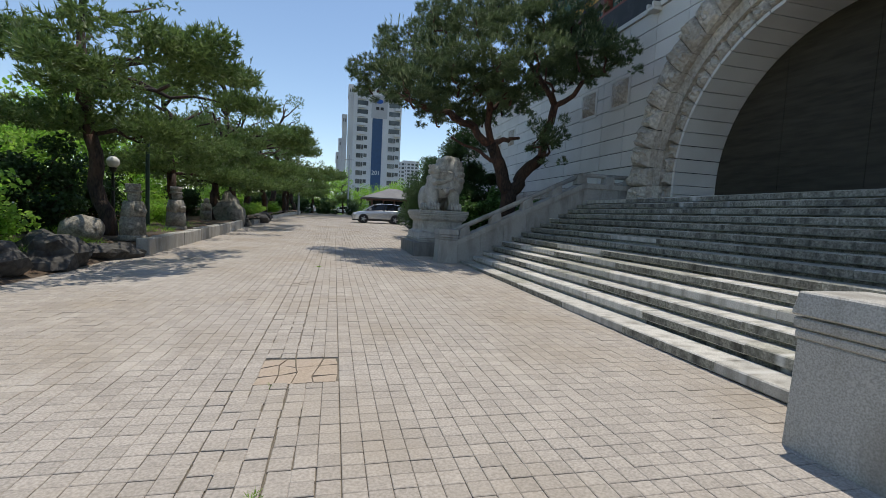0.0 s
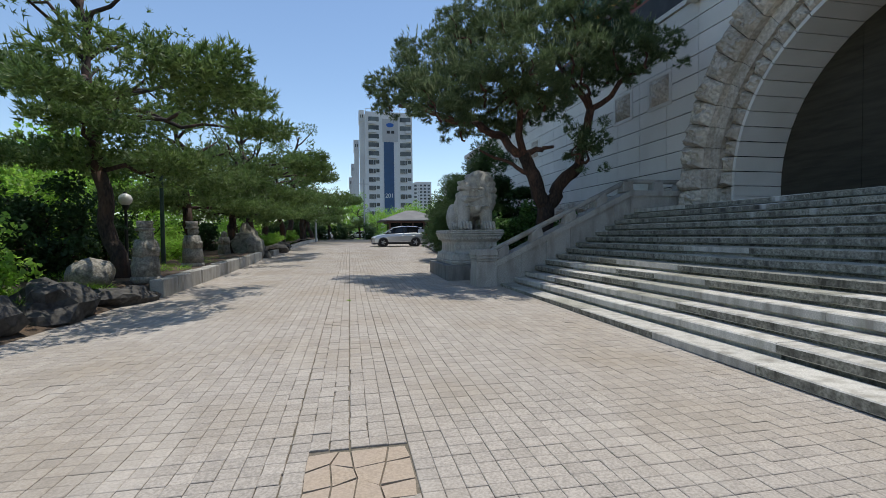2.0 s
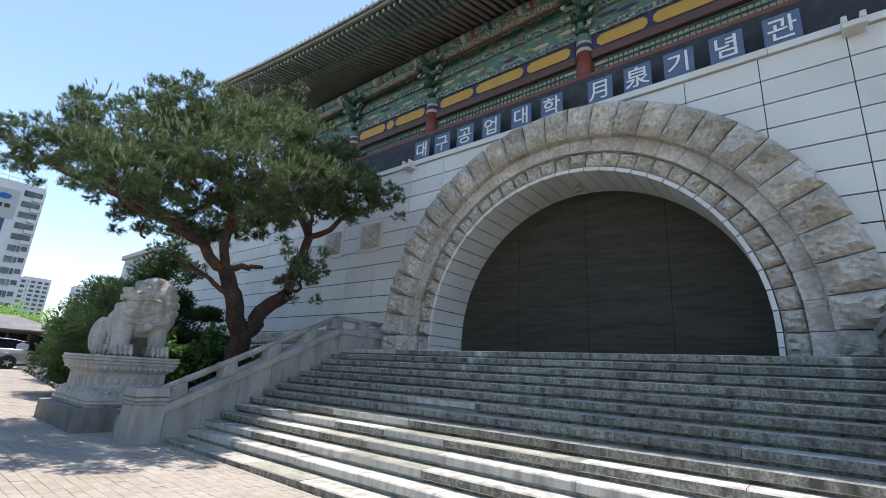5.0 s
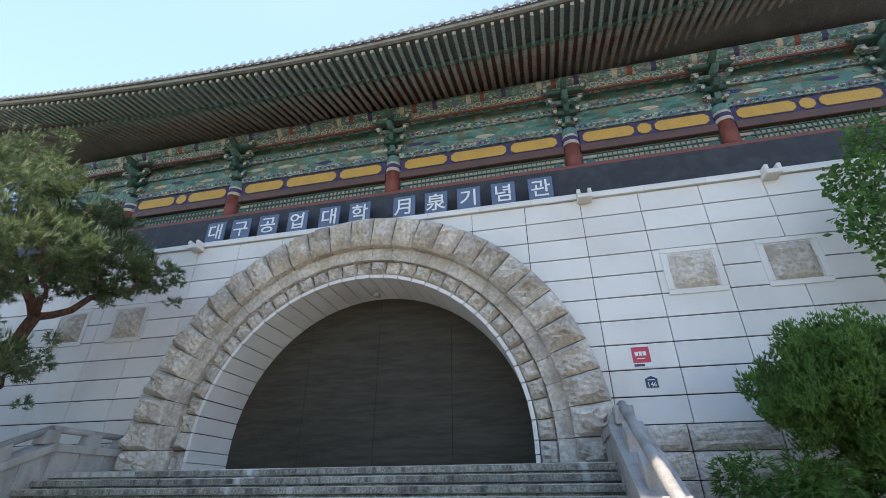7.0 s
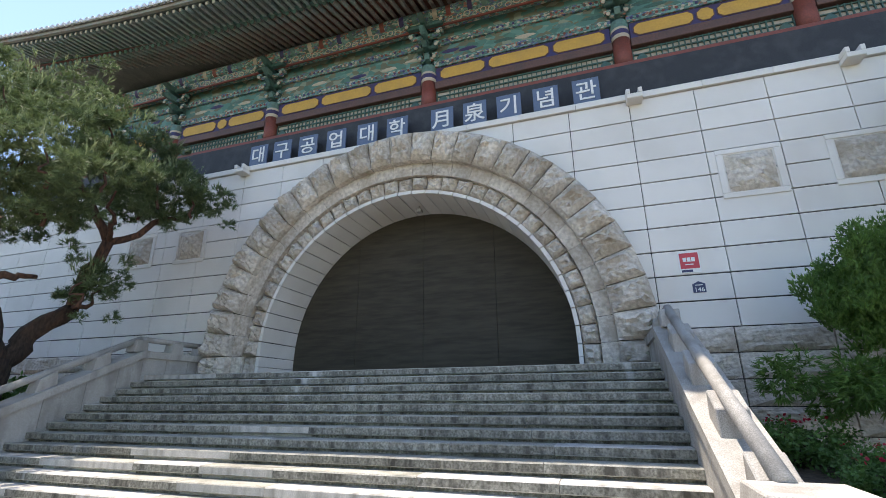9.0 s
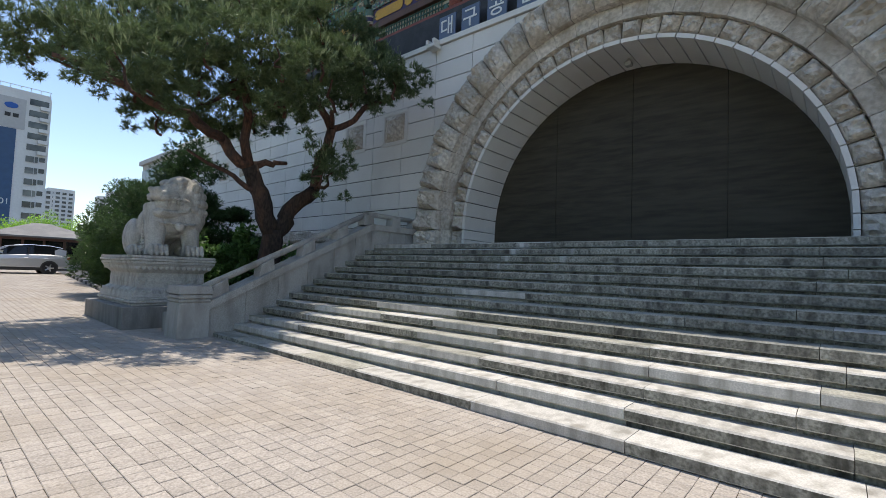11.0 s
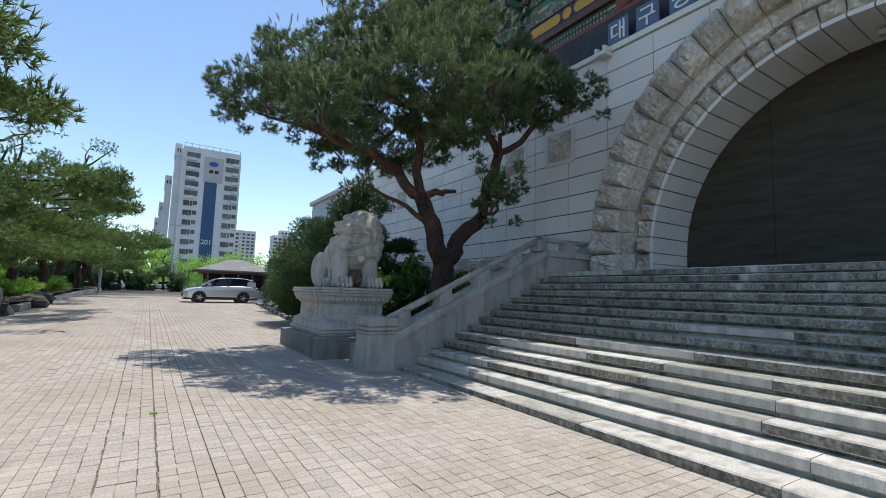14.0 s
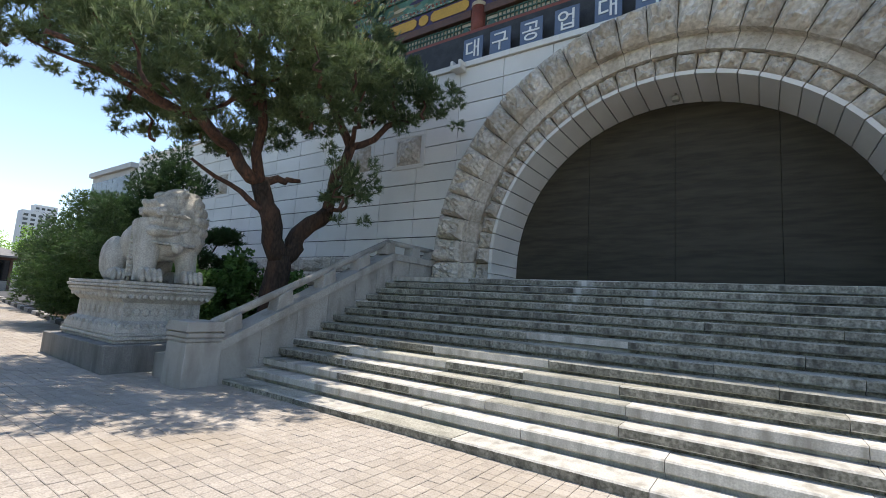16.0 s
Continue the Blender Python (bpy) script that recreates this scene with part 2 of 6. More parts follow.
# ---- building helpers ----
def ob_from(name, bm, material, parent=None, label="", smooth=False):
    me = bpy.data.meshes.new(name)
    bmesh.ops.recalc_face_normals(bm, faces=bm.faces)
    bm.to_mesh(me)
    bm.free()
    me.materials.append(material)
    if smooth:
        me.shade_smooth()
    ob = new(name, me)
    if parent is not None:
        ob.parent = parent
    return tagged(ob, label)


def undo(parent):
    """Things stand unturned at their place, and their parts lie in world coordinates."""
    return Matrix.Translation(-Vector(parent.location)) if parent.parent is None else Matrix()


def part(name, bm, material, parent, label="", smooth=False):
    """One mesh under a thing or under a part of it, in world coordinates."""
    ob = ob_from(name, bm, material, None, label, smooth)
    ob.parent = parent
    ob.matrix_parent_inverse = undo(parent)
    return ob


def thing(name, place, label, category, group="", kind=""):
    e = new(name)
    e.location = place
    e.empty_display_size = 0.2
    return tagged(e, label, category, group, kind)


def data_ob(name, verts, faces, material, parent=None, label="", smooth=False):
    me = bpy.data.meshes.new(name)
    me.from_pydata(verts, [], faces)
    me.materials.append(material)
    if smooth:
        me.shade_smooth()
    ob = new(name, me)
    if parent is not None:
        ob.parent = parent
        ob.matrix_parent_inverse = undo(parent)
    return tagged(ob, label)


def box(bm, x0, x1, y0, y1, z0, z1, bevel=0.0, m=None):
    r = bmesh.ops.create_cube(bm, size=1)
    vs = r["verts"]
    for v in vs:
        v.co = Vector((x0 + (v.co.x + 0.5) * (x1 - x0), y0 + (v.co.y + 0.5) * (y1 - y0), z0 + (v.co.z + 0.5) * (z1 - z0)))
    if bevel:
        es = {e for v in vs for e in v.link_edges}
        vs = bmesh.ops.bevel(bm, geom=list(es), offset=bevel, segments=1, affect="EDGES")["verts"]
    if m is not None:
        bmesh.ops.transform(bm, matrix=m, verts=vs)
    return vs


def boxed(x0, x1, y0, y1, z0, z1, bevel=0.0, m=None):
    bm = bmesh.new()
    box(bm, x0, x1, y0, y1, z0, z1, bevel, m)
    return bm


def tube(bm, pts, radii, sides=10):
    """A round limb along pts."""
    rings = []
    for i, (p, r) in enumerate(zip(pts, radii)):
        p = Vector(p)
        d = (Vector(pts[min(i + 1, len(pts) - 1)]) - Vector(pts[max(i - 1, 0)])).normalized()
        u = d.cross(Vector((0.31, 0.95, 0.1))).normalized()
        v = d.cross(u)
        rings.append([bm.verts.new(p + r * (math.cos(a) * u + math.sin(a) * v)) for a in [2 * math.pi * k / sides for k in range(sides)]])
    for a, b in zip(rings, rings[1:]):
        for k in range(sides):
            bm.faces.new((a[k], a[(k + 1) % sides], b[(k + 1) % sides], b[k]))
    bm.faces.new(rings[0][::-1])
    bm.faces.new(rings[-1])


def extrude_profile(bm, prof, y0, y1, axis="y"):
    """A closed profile of (x, z) drawn along y, or of (y, z) along x."""
    f = (lambda p, t: (p[0], t, p[1])) if axis == "y" else (lambda p, t: (t, p[0], p[1]))
    a = [bm.verts.new(f(p, y0)) for p in prof]
    b = [bm.verts.new(f(p, y1)) for p in prof]
    k = len(prof)
    for i in range(k):
        bm.faces.new((a[i], a[(i + 1) % k], b[(i + 1) % k], b[i]))
    bm.faces.new(a[::-1])
    bm.faces.new(b)


def lump(bm, centre, size, rough=0.15, freq=1.5, sub=3, seed=0, m=None):
    r = bmesh.ops.create_icosphere(bm, subdivisions=sub, radius=1)
    c, s = Vector(centre), Vector(size)
    for v in r["verts"]:
        d = v.co.normalized()
        k = 1 + rough * noise.noise(d * freq + Vector((seed * 7.3, seed, 0))) + 0.4 * rough * noise.noise(d * freq * 3 + Vector((seed, 3, 1)))
        v.co = Vector((d.x * s.x * k, d.y * s.y * k, d.z * s.z * k))
    if m is not None:
        bmesh.ops.transform(bm, matrix=m, verts=r["verts"])
    for v in r["verts"]:
        v.co += c
    return r["verts"]


def drive_edge(y):
    """The east edge of the paved drive: the foot of the stairs, then the kerb of the shrub bed."""
    return 3.95 if y < 18.6 else min(4.2 + 0.085 * (y - 19.5), 6.4)


def ground_z(y):
    """The forecourt rises gently towards the road."""
    pts = ((-400, 0.0), (0, 0.0), (14, 0.08), (20, 0.18), (27, 0.33), (36, 0.53), (40, 0.60), (48, 0.75), (70, 0.95), (2000, 0.95))
    for (a, za), (b, zb) in zip(pts, pts[1:]):
        if y <= b:
            return za + (zb - za) * (max(y, a) - a) / (b - a)
    return 0.95

# ---- ground ----
def ground_sheet():
    ys = [-400, -60, -20, 0, 7, 14, 20, 27, 36, 48, 70, 150, 400, 1500]
    xs = [-900, -60, -6.2, 12, 60, 900]
    vs = [(x, y, ground_z(y) - 0.07) for y in ys for x in xs]
    w = len(xs)
    fs = [(j * w + i, j * w + i + 1, (j + 1) * w + i + 1, (j + 1) * w + i) for j in range(len(ys) - 1) for i in range(w - 1)]
    return tagged(data_ob("ground", vs, fs, M_ASPHALT), "dark asphalt ground round the forecourt", "ground", kind="structure")


ground = ground_sheet()
TILE = 0.136
PAVE_X0, PAVE_X1 = -5.9, 3.95
vs = [(x, y, ground_z(y) - 0.018) for y in (-14, 0, 7, 14, 18.5, 18.7, 20, 27, 36, 40, 48, 58) for x in (PAVE_X0 - 0.1, drive_edge(y))]
tagged(data_ob("joint_bed", vs, [(2 * i, 2 * i + 1, 2 * i + 3, 2 * i + 2) for i in range(11)], M_JOINT), "sandy bed in the paving joints", "ground", kind="structure")


# ---- stairs ----
CY = 7.95
STAIR_Y0, STAIR_Y1 = CY - 5.52, CY + 5.78
RISE, FIRST, RUN, LANDING = 0.1608, 4.27, 0.315, 2.25
stairs = thing("stairs", (6, CY, 0), "wide weathered grey granite steps up to an arched gate", "stairs", kind="structure")


def step_block(length, seed):
    """A step stone with a nosing over a recessed foot, its front on x = 0 and its top on z = 0."""
    rnd = random.Random(seed)
    bm = bmesh.new()
    c = 0.012 + 0.006 * rnd.random()
    prof = [(0.0, -c), (c, 0.0), (0.42, 0.0), (0.42, -0.19), (0.075, -0.19), (0.075, -0.125), (0.012, -0.117), (0.002, -0.105)]
    extrude_profile(bm, prof, 0.003, length - 0.003)
    me = bpy.data.meshes.new("step_stone")
    bmesh.ops.recalc_face_normals(bm, faces=bm.faces)
    bm.to_mesh(me)
    bm.free()
    return me


rs = random.Random(4)
for k in range(14):
    x = 3.85 if k == 0 else FIRST + (k - 1) * RUN
    z = 0.155 if k == 0 else 0.155 + k * (LANDING - 0.155) / 13
    y = STAIR_Y0
    while y < STAIR_Y1 - 0.05:
        L = min(1.2 + 0.9 * rs.random(), STAIR_Y1 - y)
        if STAIR_Y1 - y - L < 0.4:
            L = STAIR_Y1 - y
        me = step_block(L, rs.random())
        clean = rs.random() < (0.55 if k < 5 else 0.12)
        # Treads: mostly pale on the five sunlit steps, darker above; sunlight put into colour.
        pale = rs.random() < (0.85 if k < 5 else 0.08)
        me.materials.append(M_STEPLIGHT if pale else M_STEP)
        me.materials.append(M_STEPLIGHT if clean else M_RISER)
        # Faces towards -x take the darker front colour; their shade is partly painted.
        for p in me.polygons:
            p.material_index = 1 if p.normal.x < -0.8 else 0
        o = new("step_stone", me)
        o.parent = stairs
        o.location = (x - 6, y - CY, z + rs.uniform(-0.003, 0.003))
        y += L
core = bmesh.new()
prof = [(4.05, -0.3), (4.05, 0.0)] + [p for k in range(13) for p in ((FIRST + 0.12 + k * RUN, 0.155 + k * 0.161 - 0.03), (FIRST + 0.12 + k * RUN, 0.155 + (k + 1) * 0.161 - 0.03))] + [(8.4, LANDING - 0.03), (12.2, LANDING - 0.03), (12.2, -0.3)]
extrude_profile(core, prof, STAIR_Y0, STAIR_Y1)
part("stair_core", core, M_GRANITE, stairs)
y = STAIR_Y0
lr = random.Random(8)
for i in range(8):
    for j, (xa, xb) in enumerate(((8.44, 9.8), (9.8, 11.7))):
        part("landing_slab", boxed(xa + 0.003, xb - 0.003, y + 0.003, y + (STAIR_Y1 - STAIR_Y0) / 8 - 0.003, LANDING - 0.1, LANDING, 0.006), M_STEP, stairs)
    y += (STAIR_Y1 - STAIR_Y0) / 8


# ---- stair parapets ----
SY = 8.08


def parapet(side):
    """side 1: the far parapet, -1: its mirror image across the stairs."""
    def Y(a, b):
        a, b = SY + side * (a - SY), SY + side * (b - SY)
        return min(a, b), max(a, b)
    t = thing("stair_parapet", (6, CY + side * 5.95, 0), "grey granite stair parapet with a round stone handrail on wedge posts", "parapet", "stair parapets")
    y0, y1 = Y(13.73, 14.17)
    X0, X1, XE = 3.72, 7.95, 9.95
    zb = lambda x: 0.63 + (min(x, X1) - X0) * 0.478
    # body stones
    xs = [3.72, 4.5, 5.25, 6.0, 6.75, 7.4, 7.95, 8.6, 9.25, 9.95]
    for a, b in zip(xs, xs[1:]):
        bm = bmesh.new()
        extrude_profile(bm, [(a + 0.004, -0.2), (b - 0.004, -0.2), (b - 0.004, zb(b)), (a + 0.004, zb(a))], y0, y1)
        part("body_stone", bm, M_GRANITE, t)
    bm = bmesh.new()
    h = 0.16
    ya, yb = Y(13.68, 14.22)
    extrude_profile(bm, [(X0 + 0.004, zb(X0)), (X1, zb(X1)), (XE, zb(X1)), (XE, zb(X1) + h), (X1 - 0.02, zb(X1) + h), (X0 + 0.004, zb(X0) + h)], ya, yb)
    part("coping", bm, M_GRANITE, t, "bevelled granite coping")
    yc = SY + side * (13.95 - SY)
    zr = lambda x: zb(x) + h + 0.29
    bm = bmesh.new()
    tube(bm, [(X0 - 0.02, yc, zr(X0)), (5.2, yc, zr(5.2)), (6.6, yc, zr(6.6)), (X1, yc, zr(X1))], [0.075] * 4, 14)
    part("handrail", bm, M_GRANITE, t, "round granite handrail", True)
    bm = bmesh.new()
    tube(bm, [(X1, yc, zr(X1)), (8.9, yc, zr(X1)), (XE + 0.1, yc, zr(X1))], [0.07] * 3, 14)
    part("landing_rail", bm, M_GRANITE, t, "round granite rail", True)
    for i, x in enumerate((3.98, 5.0, 6.05, 7.05, 7.92, 8.95, 9.8)):
        bm = bmesh.new()
        w = 0.19
        slope = 0.478 if x < 7.9 else 0.0
        prof = [(x - w, zb(x) + h - 0.02 - slope * w), (x + w, zb(x) + h - 0.02 + slope * w), (x + w * 0.75, zr(x) - 0.02 + slope * w), (x - w * 0.75, zr(x) - 0.02 - slope * w)]
        extrude_profile(bm, prof, yc - 0.15, yc + 0.15)
        bmesh.ops.bevel(bm, geom=bm.edges[:], offset=0.012, segments=1, affect="EDGES")
        part("rail_post", bm, M_GRANITE, t, "wedge-shaped granite rail post")
    # newel
    n0, n1 = Y(13.68, 14.30)
    nx0, nx1 = 3.15, 3.74
    for z0, z1, g, name in ((-0.2, 0.78, 0.0, "newel_shaft"), (0.785, 0.845, 0.012, "newel_band"), (0.857, 0.93, 0.022, "newel_band"), (0.945, 1.11, 0.033, "newel_cap")):
        bm = boxed(nx0 - g, nx1 + g, n0 - g, n1 + g, z0, z1, 0.012)
        for v in bm.verts:
            if name == "newel_shaft" and v.co.z < 0.1:
                v.co.x += -0.03 if v.co.x < 3.5 else 0.0
                v.co.y += 0.02 * (1 if v.co.y > (n0 + n1) / 2 else -1)
            if name == "newel_cap" and v.co.z > 1.07:
                k = 0.02
                v.co.x += k if v.co.x < 3.5 else -k
                v.co.y += -k if v.co.y > (n0 + n1) / 2 else k
        part(name, bm, M_GRANITE, t)
    part("newel_core", boxed(nx0 + 0.02, nx1 - 0.02, n0 + 0.02, n1 - 0.02, 0.7, 1.0), M_GRANITE, t)
    s0, s1 = Y(14.30, 15.0)
    part("side_block", boxed(3.3, 3.85, s0 + 0.004, s1, -0.2, 0.5, 0.012), M_GRANITE, t)
    return t


parapet(1)
parapet(-1)

# ---- facade wall ----
WX, ZC = 10.0, 2.8
WALL_Y0, WALL_Y1 = -18.0, 34.0
COPE = 8.55
R_OUT, R_IN, R_BAND, R_TWO, R_EDGE = 5.85, 4.98, 4.66, 4.26, 4.16


def arch_y(z, r):
    return math.sqrt(max(r * r - (z - ZC) ** 2, 0)) if z > ZC else r


wall = thing("wall_facade", (WX + 0.3, CY, 0), "pale granite facade wall with dark open joints and a great arch", "wall", kind="structure")


def wall_half(side):
    bm = bmesh.new()
    r = R_IN + 0.03
    zs = [-0.3, LANDING, ZC] + [ZC + r * math.sin(a) for a in [math.pi / 2 * k / 24 for k in range(1, 25)]]
    pts = [(CY + side * (arch_y(z, r) if z < ZC + r - 1e-6 else 0), z) for z in zs]
    end = WALL_Y1 if side > 0 else WALL_Y0
    pts += [(CY, COPE + 0.2), (end, COPE + 0.2), (end, -0.3)]
    extrude_profile(bm, pts, WX + 0.05, WX + 0.7, axis="x")
    part("wall_backing", bm, M_WALLJOINT, wall, "dark mortar backing")


wall_half(1)
wall_half(-1)
COURSES = [COPE - 0.553 * k for k in range(11)]
PANEL = 1.42
RCLIP = 5.4


def wall_panels(side):
    end = WALL_Y1 - CY if side > 0 else CY - WALL_Y0
    for zt, zb_ in zip(COURSES, COURSES[1:]):
        k, first = -1, 0.2 if side < 0 else PANEL - 0.2
        while k * PANEL + first < end:
            a, b = max(0, k * PANEL + first) + 0.009, (k + 1) * PANEL + first - 0.009
            k += 1
            z0, z1 = zb_ + 0.015, zt - 0.015
            zs = [z0 + (z1 - z0) * i / 4 for i in range(5)]
            inner = [max(a, min(b, arch_y(z, RCLIP) if z < ZC + RCLIP else 0)) for z in zs]
            if min(inner) > b - 0.05:
                continue
            pts = [(inner[i], zs[i]) for i in range(5)] + [(b, z1), (b, z0)] if max(inner) > a else [(a, z0), (a, z1), (b, z1), (b, z0)]
            bm = bmesh.new()
            extrude_profile(bm, [(CY + side * p[0], p[1]) for p in pts], WX, WX + 0.055, axis="x")
            bmesh.ops.remove_doubles(bm, verts=bm.verts, dist=0.001)
            part("panel", bm, M_PANEL, wall)


wall_panels(1)
wall_panels(-1)


def rock_face(bm, pts, x_front, x_back, bulge, seed, gap=0.011):
    """A stone whose outline in the wall is the four-sided pts, with a rough split face."""
    n = 9
    a, b, c, d = [Vector((0, *p)) for p in pts]
    su, sv = gap / (b - a).length, gap / (c - b).length
    grid = []
    for j in range(n + 1):
        row = []
        for i in range(n + 1):
            u, v = i / n, j / n
            uu, vv = su + u * (1 - 2 * su), sv + v * (1 - 2 * sv)
            p = (a * (1 - uu) + b * uu) * (1 - vv) + (d * (1 - uu) + c * uu) * vv
            e = min(u, 1 - u, v, 1 - v)
            q = bulge * min(1, e * 5) * (0.75 + 0.8 * noise.noise(Vector((seed * 3.1, p.y * 2.3, p.z * 2.3))) + 0.55 * abs(noise.noise(Vector((seed * 1.7, p.y * 5, p.z * 5)))) + 0.6 * noise.noise(Vector((seed, p.y * 11, p.z * 11)))) if e > 0 else -0.1 * bulge
            row.append(bm.verts.new((x_front - q, p.y, p.z)))
        grid.append(row)
    for j in range(n):
        for i in range(n):
            bm.faces.new((grid[j][i], grid[j][i + 1], grid[j + 1][i + 1], grid[j + 1][i]))
    rim = [grid[0][i] for i in range(n + 1)] + [grid[j][n] for j in range(1, n + 1)] + [grid[n][i] for i in range(n - 1, -1, -1)] + [grid[j][0] for j in range(n - 1, 0, -1)]
    back = [bm.verts.new((x_back, v.co.y, v.co.z)) for v in rim]
    k = len(rim)
    for i in range(k):
        bm.faces.new((rim[i], rim[(i + 1) % k], back[(i + 1) % k], back[i]))
    bm.faces.new(back)


# rough plinth courses below the panels
for j in range(6):
    z1 = COURSES[-1] - j * 0.5 - 0.006
    z0 = z1 - 0.488
    for side in (1, -1):
        end = WALL_Y1 - CY if side > 0 else CY - WALL_Y0
        y = 5.55
        while y < min(end, 24 if side > 0 else 16):
            bm = bmesh.new()
            q = [(CY + side * (y + 0.006), z0), (CY + side * (y + 1.6), z0), (CY + side * (y + 1.6), z1), (CY + side * (y + 0.006), z1)]
            rock_face(bm, q, WX - 0.02, WX + 0.055, 0.07, y * side + j * 9, 0.003)
            part("plinth_stone", bm, M_ROUGH, wall)
            y += 1.612
for side in (1, -1):
    y0, y1 = sorted((CY + side * 24, CY + side * (WALL_Y1 - CY)))
    if side > 0:
        part("plinth_stone", boxed(WX - 0.02, WX + 0.055, y0 + 1.4, y1, -0.3, COURSES[-1] - 0.006), M_ROUGH, wall)

# coping stones along the top of the wall
y = WALL_Y0
while y < WALL_Y1:
    bm = bmesh.new()
    extrude_profile(bm, [(WX - 0.07, COPE + 0.01), (WX + 0.7, COPE + 0.01), (WX + 0.7, COPE + 0.2), (WX - 0.02, COPE + 0.2), (WX - 0.07, COPE + 0.15)], y + 0.004, y + 1.416)
    part("coping_stone", bm, M_PANEL, wall)
    y += 1.42

# ---- arch ----
arch = thing("arch", (WX, CY, LANDING), "great round arch of rock-faced granite voussoirs in two rings", "arch", kind="structure")


def ring_quads(r0, r1, n, legs):
    """Outlines of n voussoirs over the half circle, and of leg stones down to the landing."""
    out = []
    for k in range(n):
        a, b = math.pi * k / n, math.pi * (k + 1) / n
        out.append([(CY + r * math.cos(t), ZC + r * math.sin(t)) for r, t in ((r0, a), (r1, a), (r1, b), (r0, b))])
    h = (ZC - LANDING) / legs
    for k in range(legs):
        z0, z1 = LANDING + k * h, LANDING + (k + 1) * h
        out.append([(CY + r0, z0), (CY + r1, z0), (CY + r1, z1), (CY + r0, z1)])
        out.append([(CY - r1, z0), (CY - r0, z0), (CY - r0, z1), (CY - r1, z1)])
    return out


for i, q in enumerate(ring_quads(R_IN, R_OUT, 27, 1)):
    bm = bmesh.new()
    rock_face(bm, q, WX - 0.33, WX + 0.2, 0.2, i)
    part("voussoir", bm, M_ROUGH, arch)
for i, q in enumerate(ring_quads(R_BAND - 0.02, R_IN + 0.05, 27, 1)):
    bm = bmesh.new()
    rock_face(bm, q, WX - 0.10, WX + 0.5, 0.012, i + 50, 0.006)
    part("band_stone", bm, M_ROUGH, arch)
for i, q in enumerate(ring_quads(R_TWO, R_BAND, 33, 1)):
    bm = bmesh.new()
    rock_face(bm, q, WX + 0.07, WX + 0.6, 0.15, i + 90)
    part("inner_voussoir", bm, M_ROUGH, arch)
bm = bmesh.new()
for q in ring_quads(R_TWO + 0.004, R_IN + 0.2, 33, 1):
    extrude_profile(bm, q, WX + 0.51, WX + 1.9, axis="x")
part("arch_backing", bm, M_WALLJOINT, arch, "dark mortar behind the arch stones")
# smooth reveal stones
for i, q in enumerate(ring_quads(R_EDGE, R_TWO, 33, 2)):
    bm = bmesh.new()
    cy, cz = sum(p[0] for p in q) / 4, sum(p[1] for p in q) / 4
    q = [(cy + (p[0] - cy) * 0.94, cz + (p[1] - cz) * 0.94) for p in q]
    extrude_profile(bm, q, WX + 0.02, WX + 1.7, axis="x")
    part("reveal_stone", bm, M_PANEL, arch, "smooth pale granite reveal stone")

# ---- gate ----
gate = thing("gate", (WX + 1.3, CY, LANDING), "tall dark brown boarded gate closing the arch", "gate")
DX = WX + 1.55
edges = [-4.2, -2.1, 0.0, 2.1, 4.2]
for a, b in zip(edges, edges[1:]):
    bm = bmesh.new()
    ys = [a + 0.005 + (b - a - 0.01) * i / 10 for i in range(11)]
    pts = [(CY + y, LANDING) for y in (ys[0], ys[-1])] + [(CY + y, ZC + math.sqrt(max(4.22 ** 2 - y * y, 0))) for y in ys[::-1]]
    extrude_profile(bm, pts, DX, DX + 0.06, axis="x")
    part("gate_leaf", bm, M_DOOR, gate)
    for z in [2.8 + 0.42 * i for i in range(9)]:
        w = [y for y in ys if ZC + math.sqrt(max(4.15 ** 2 - y * y, 0)) > z + 0.05]
        if len(w) > 1:
            part("gate_batten", boxed(DX - 0.004, DX, CY + w[0], CY + w[-1], z, z + 0.03), M_DOOR, gate)
part("gate_backing", boxed(DX + 0.07, DX + 0.3, CY - 4.5, CY + 4.5, LANDING, 7.2), M_DOOR, gate)
lamp = thing("arch_floodlight", (WX + 0.9, CY - 0.1, ZC + R_EDGE), "small grey floodlight under the crown of the arch", "lamp")
part("bracket", boxed(WX + 0.88, WX + 0.92, CY - 0.12, CY - 0.08, ZC + R_EDGE - 0.1, ZC + R_EDGE + 0.02), M_GRANITE, lamp)
part("lamp_head", boxed(WX + 0.8, WX + 0.98, CY - 0.18, CY - 0.02, ZC + R_EDGE - 0.2, ZC + R_EDGE - 0.09, 0.02), M_GRANITE, lamp)

# ---- timber hall on the wall ----
hall = thing("timber_hall", (13, CY, COPE), "painted timber hall with deep tiled eaves on the wall", "hall")
HY0, HY1 = -8.0, 24.0
COLS = [-6.7, -2.38, 1.9, 7.62, 13.55, 18.0, 22.4]
part("slate_base", boxed(10.45, 14.5, HY0 - 1, HY1 + 1, COPE + 0.15, 9.95), M_SLATE, hall, "dark slate brick base course")
part("hall_sill", boxed(10.5, 11.3, HY0 - 0.6, HY1 + 0.6, 9.955, 10.1, 0.02), M_REDWOOD, hall, "red painted sill beam")
part("hall_back_wall", boxed(11.2, 15, HY0, HY1, 10.1, 14.4), M_GREEN, hall)


def eave_z(y):
    return 13.42 + 1.75 * (abs(y - CY) / 18.0) ** 1.8


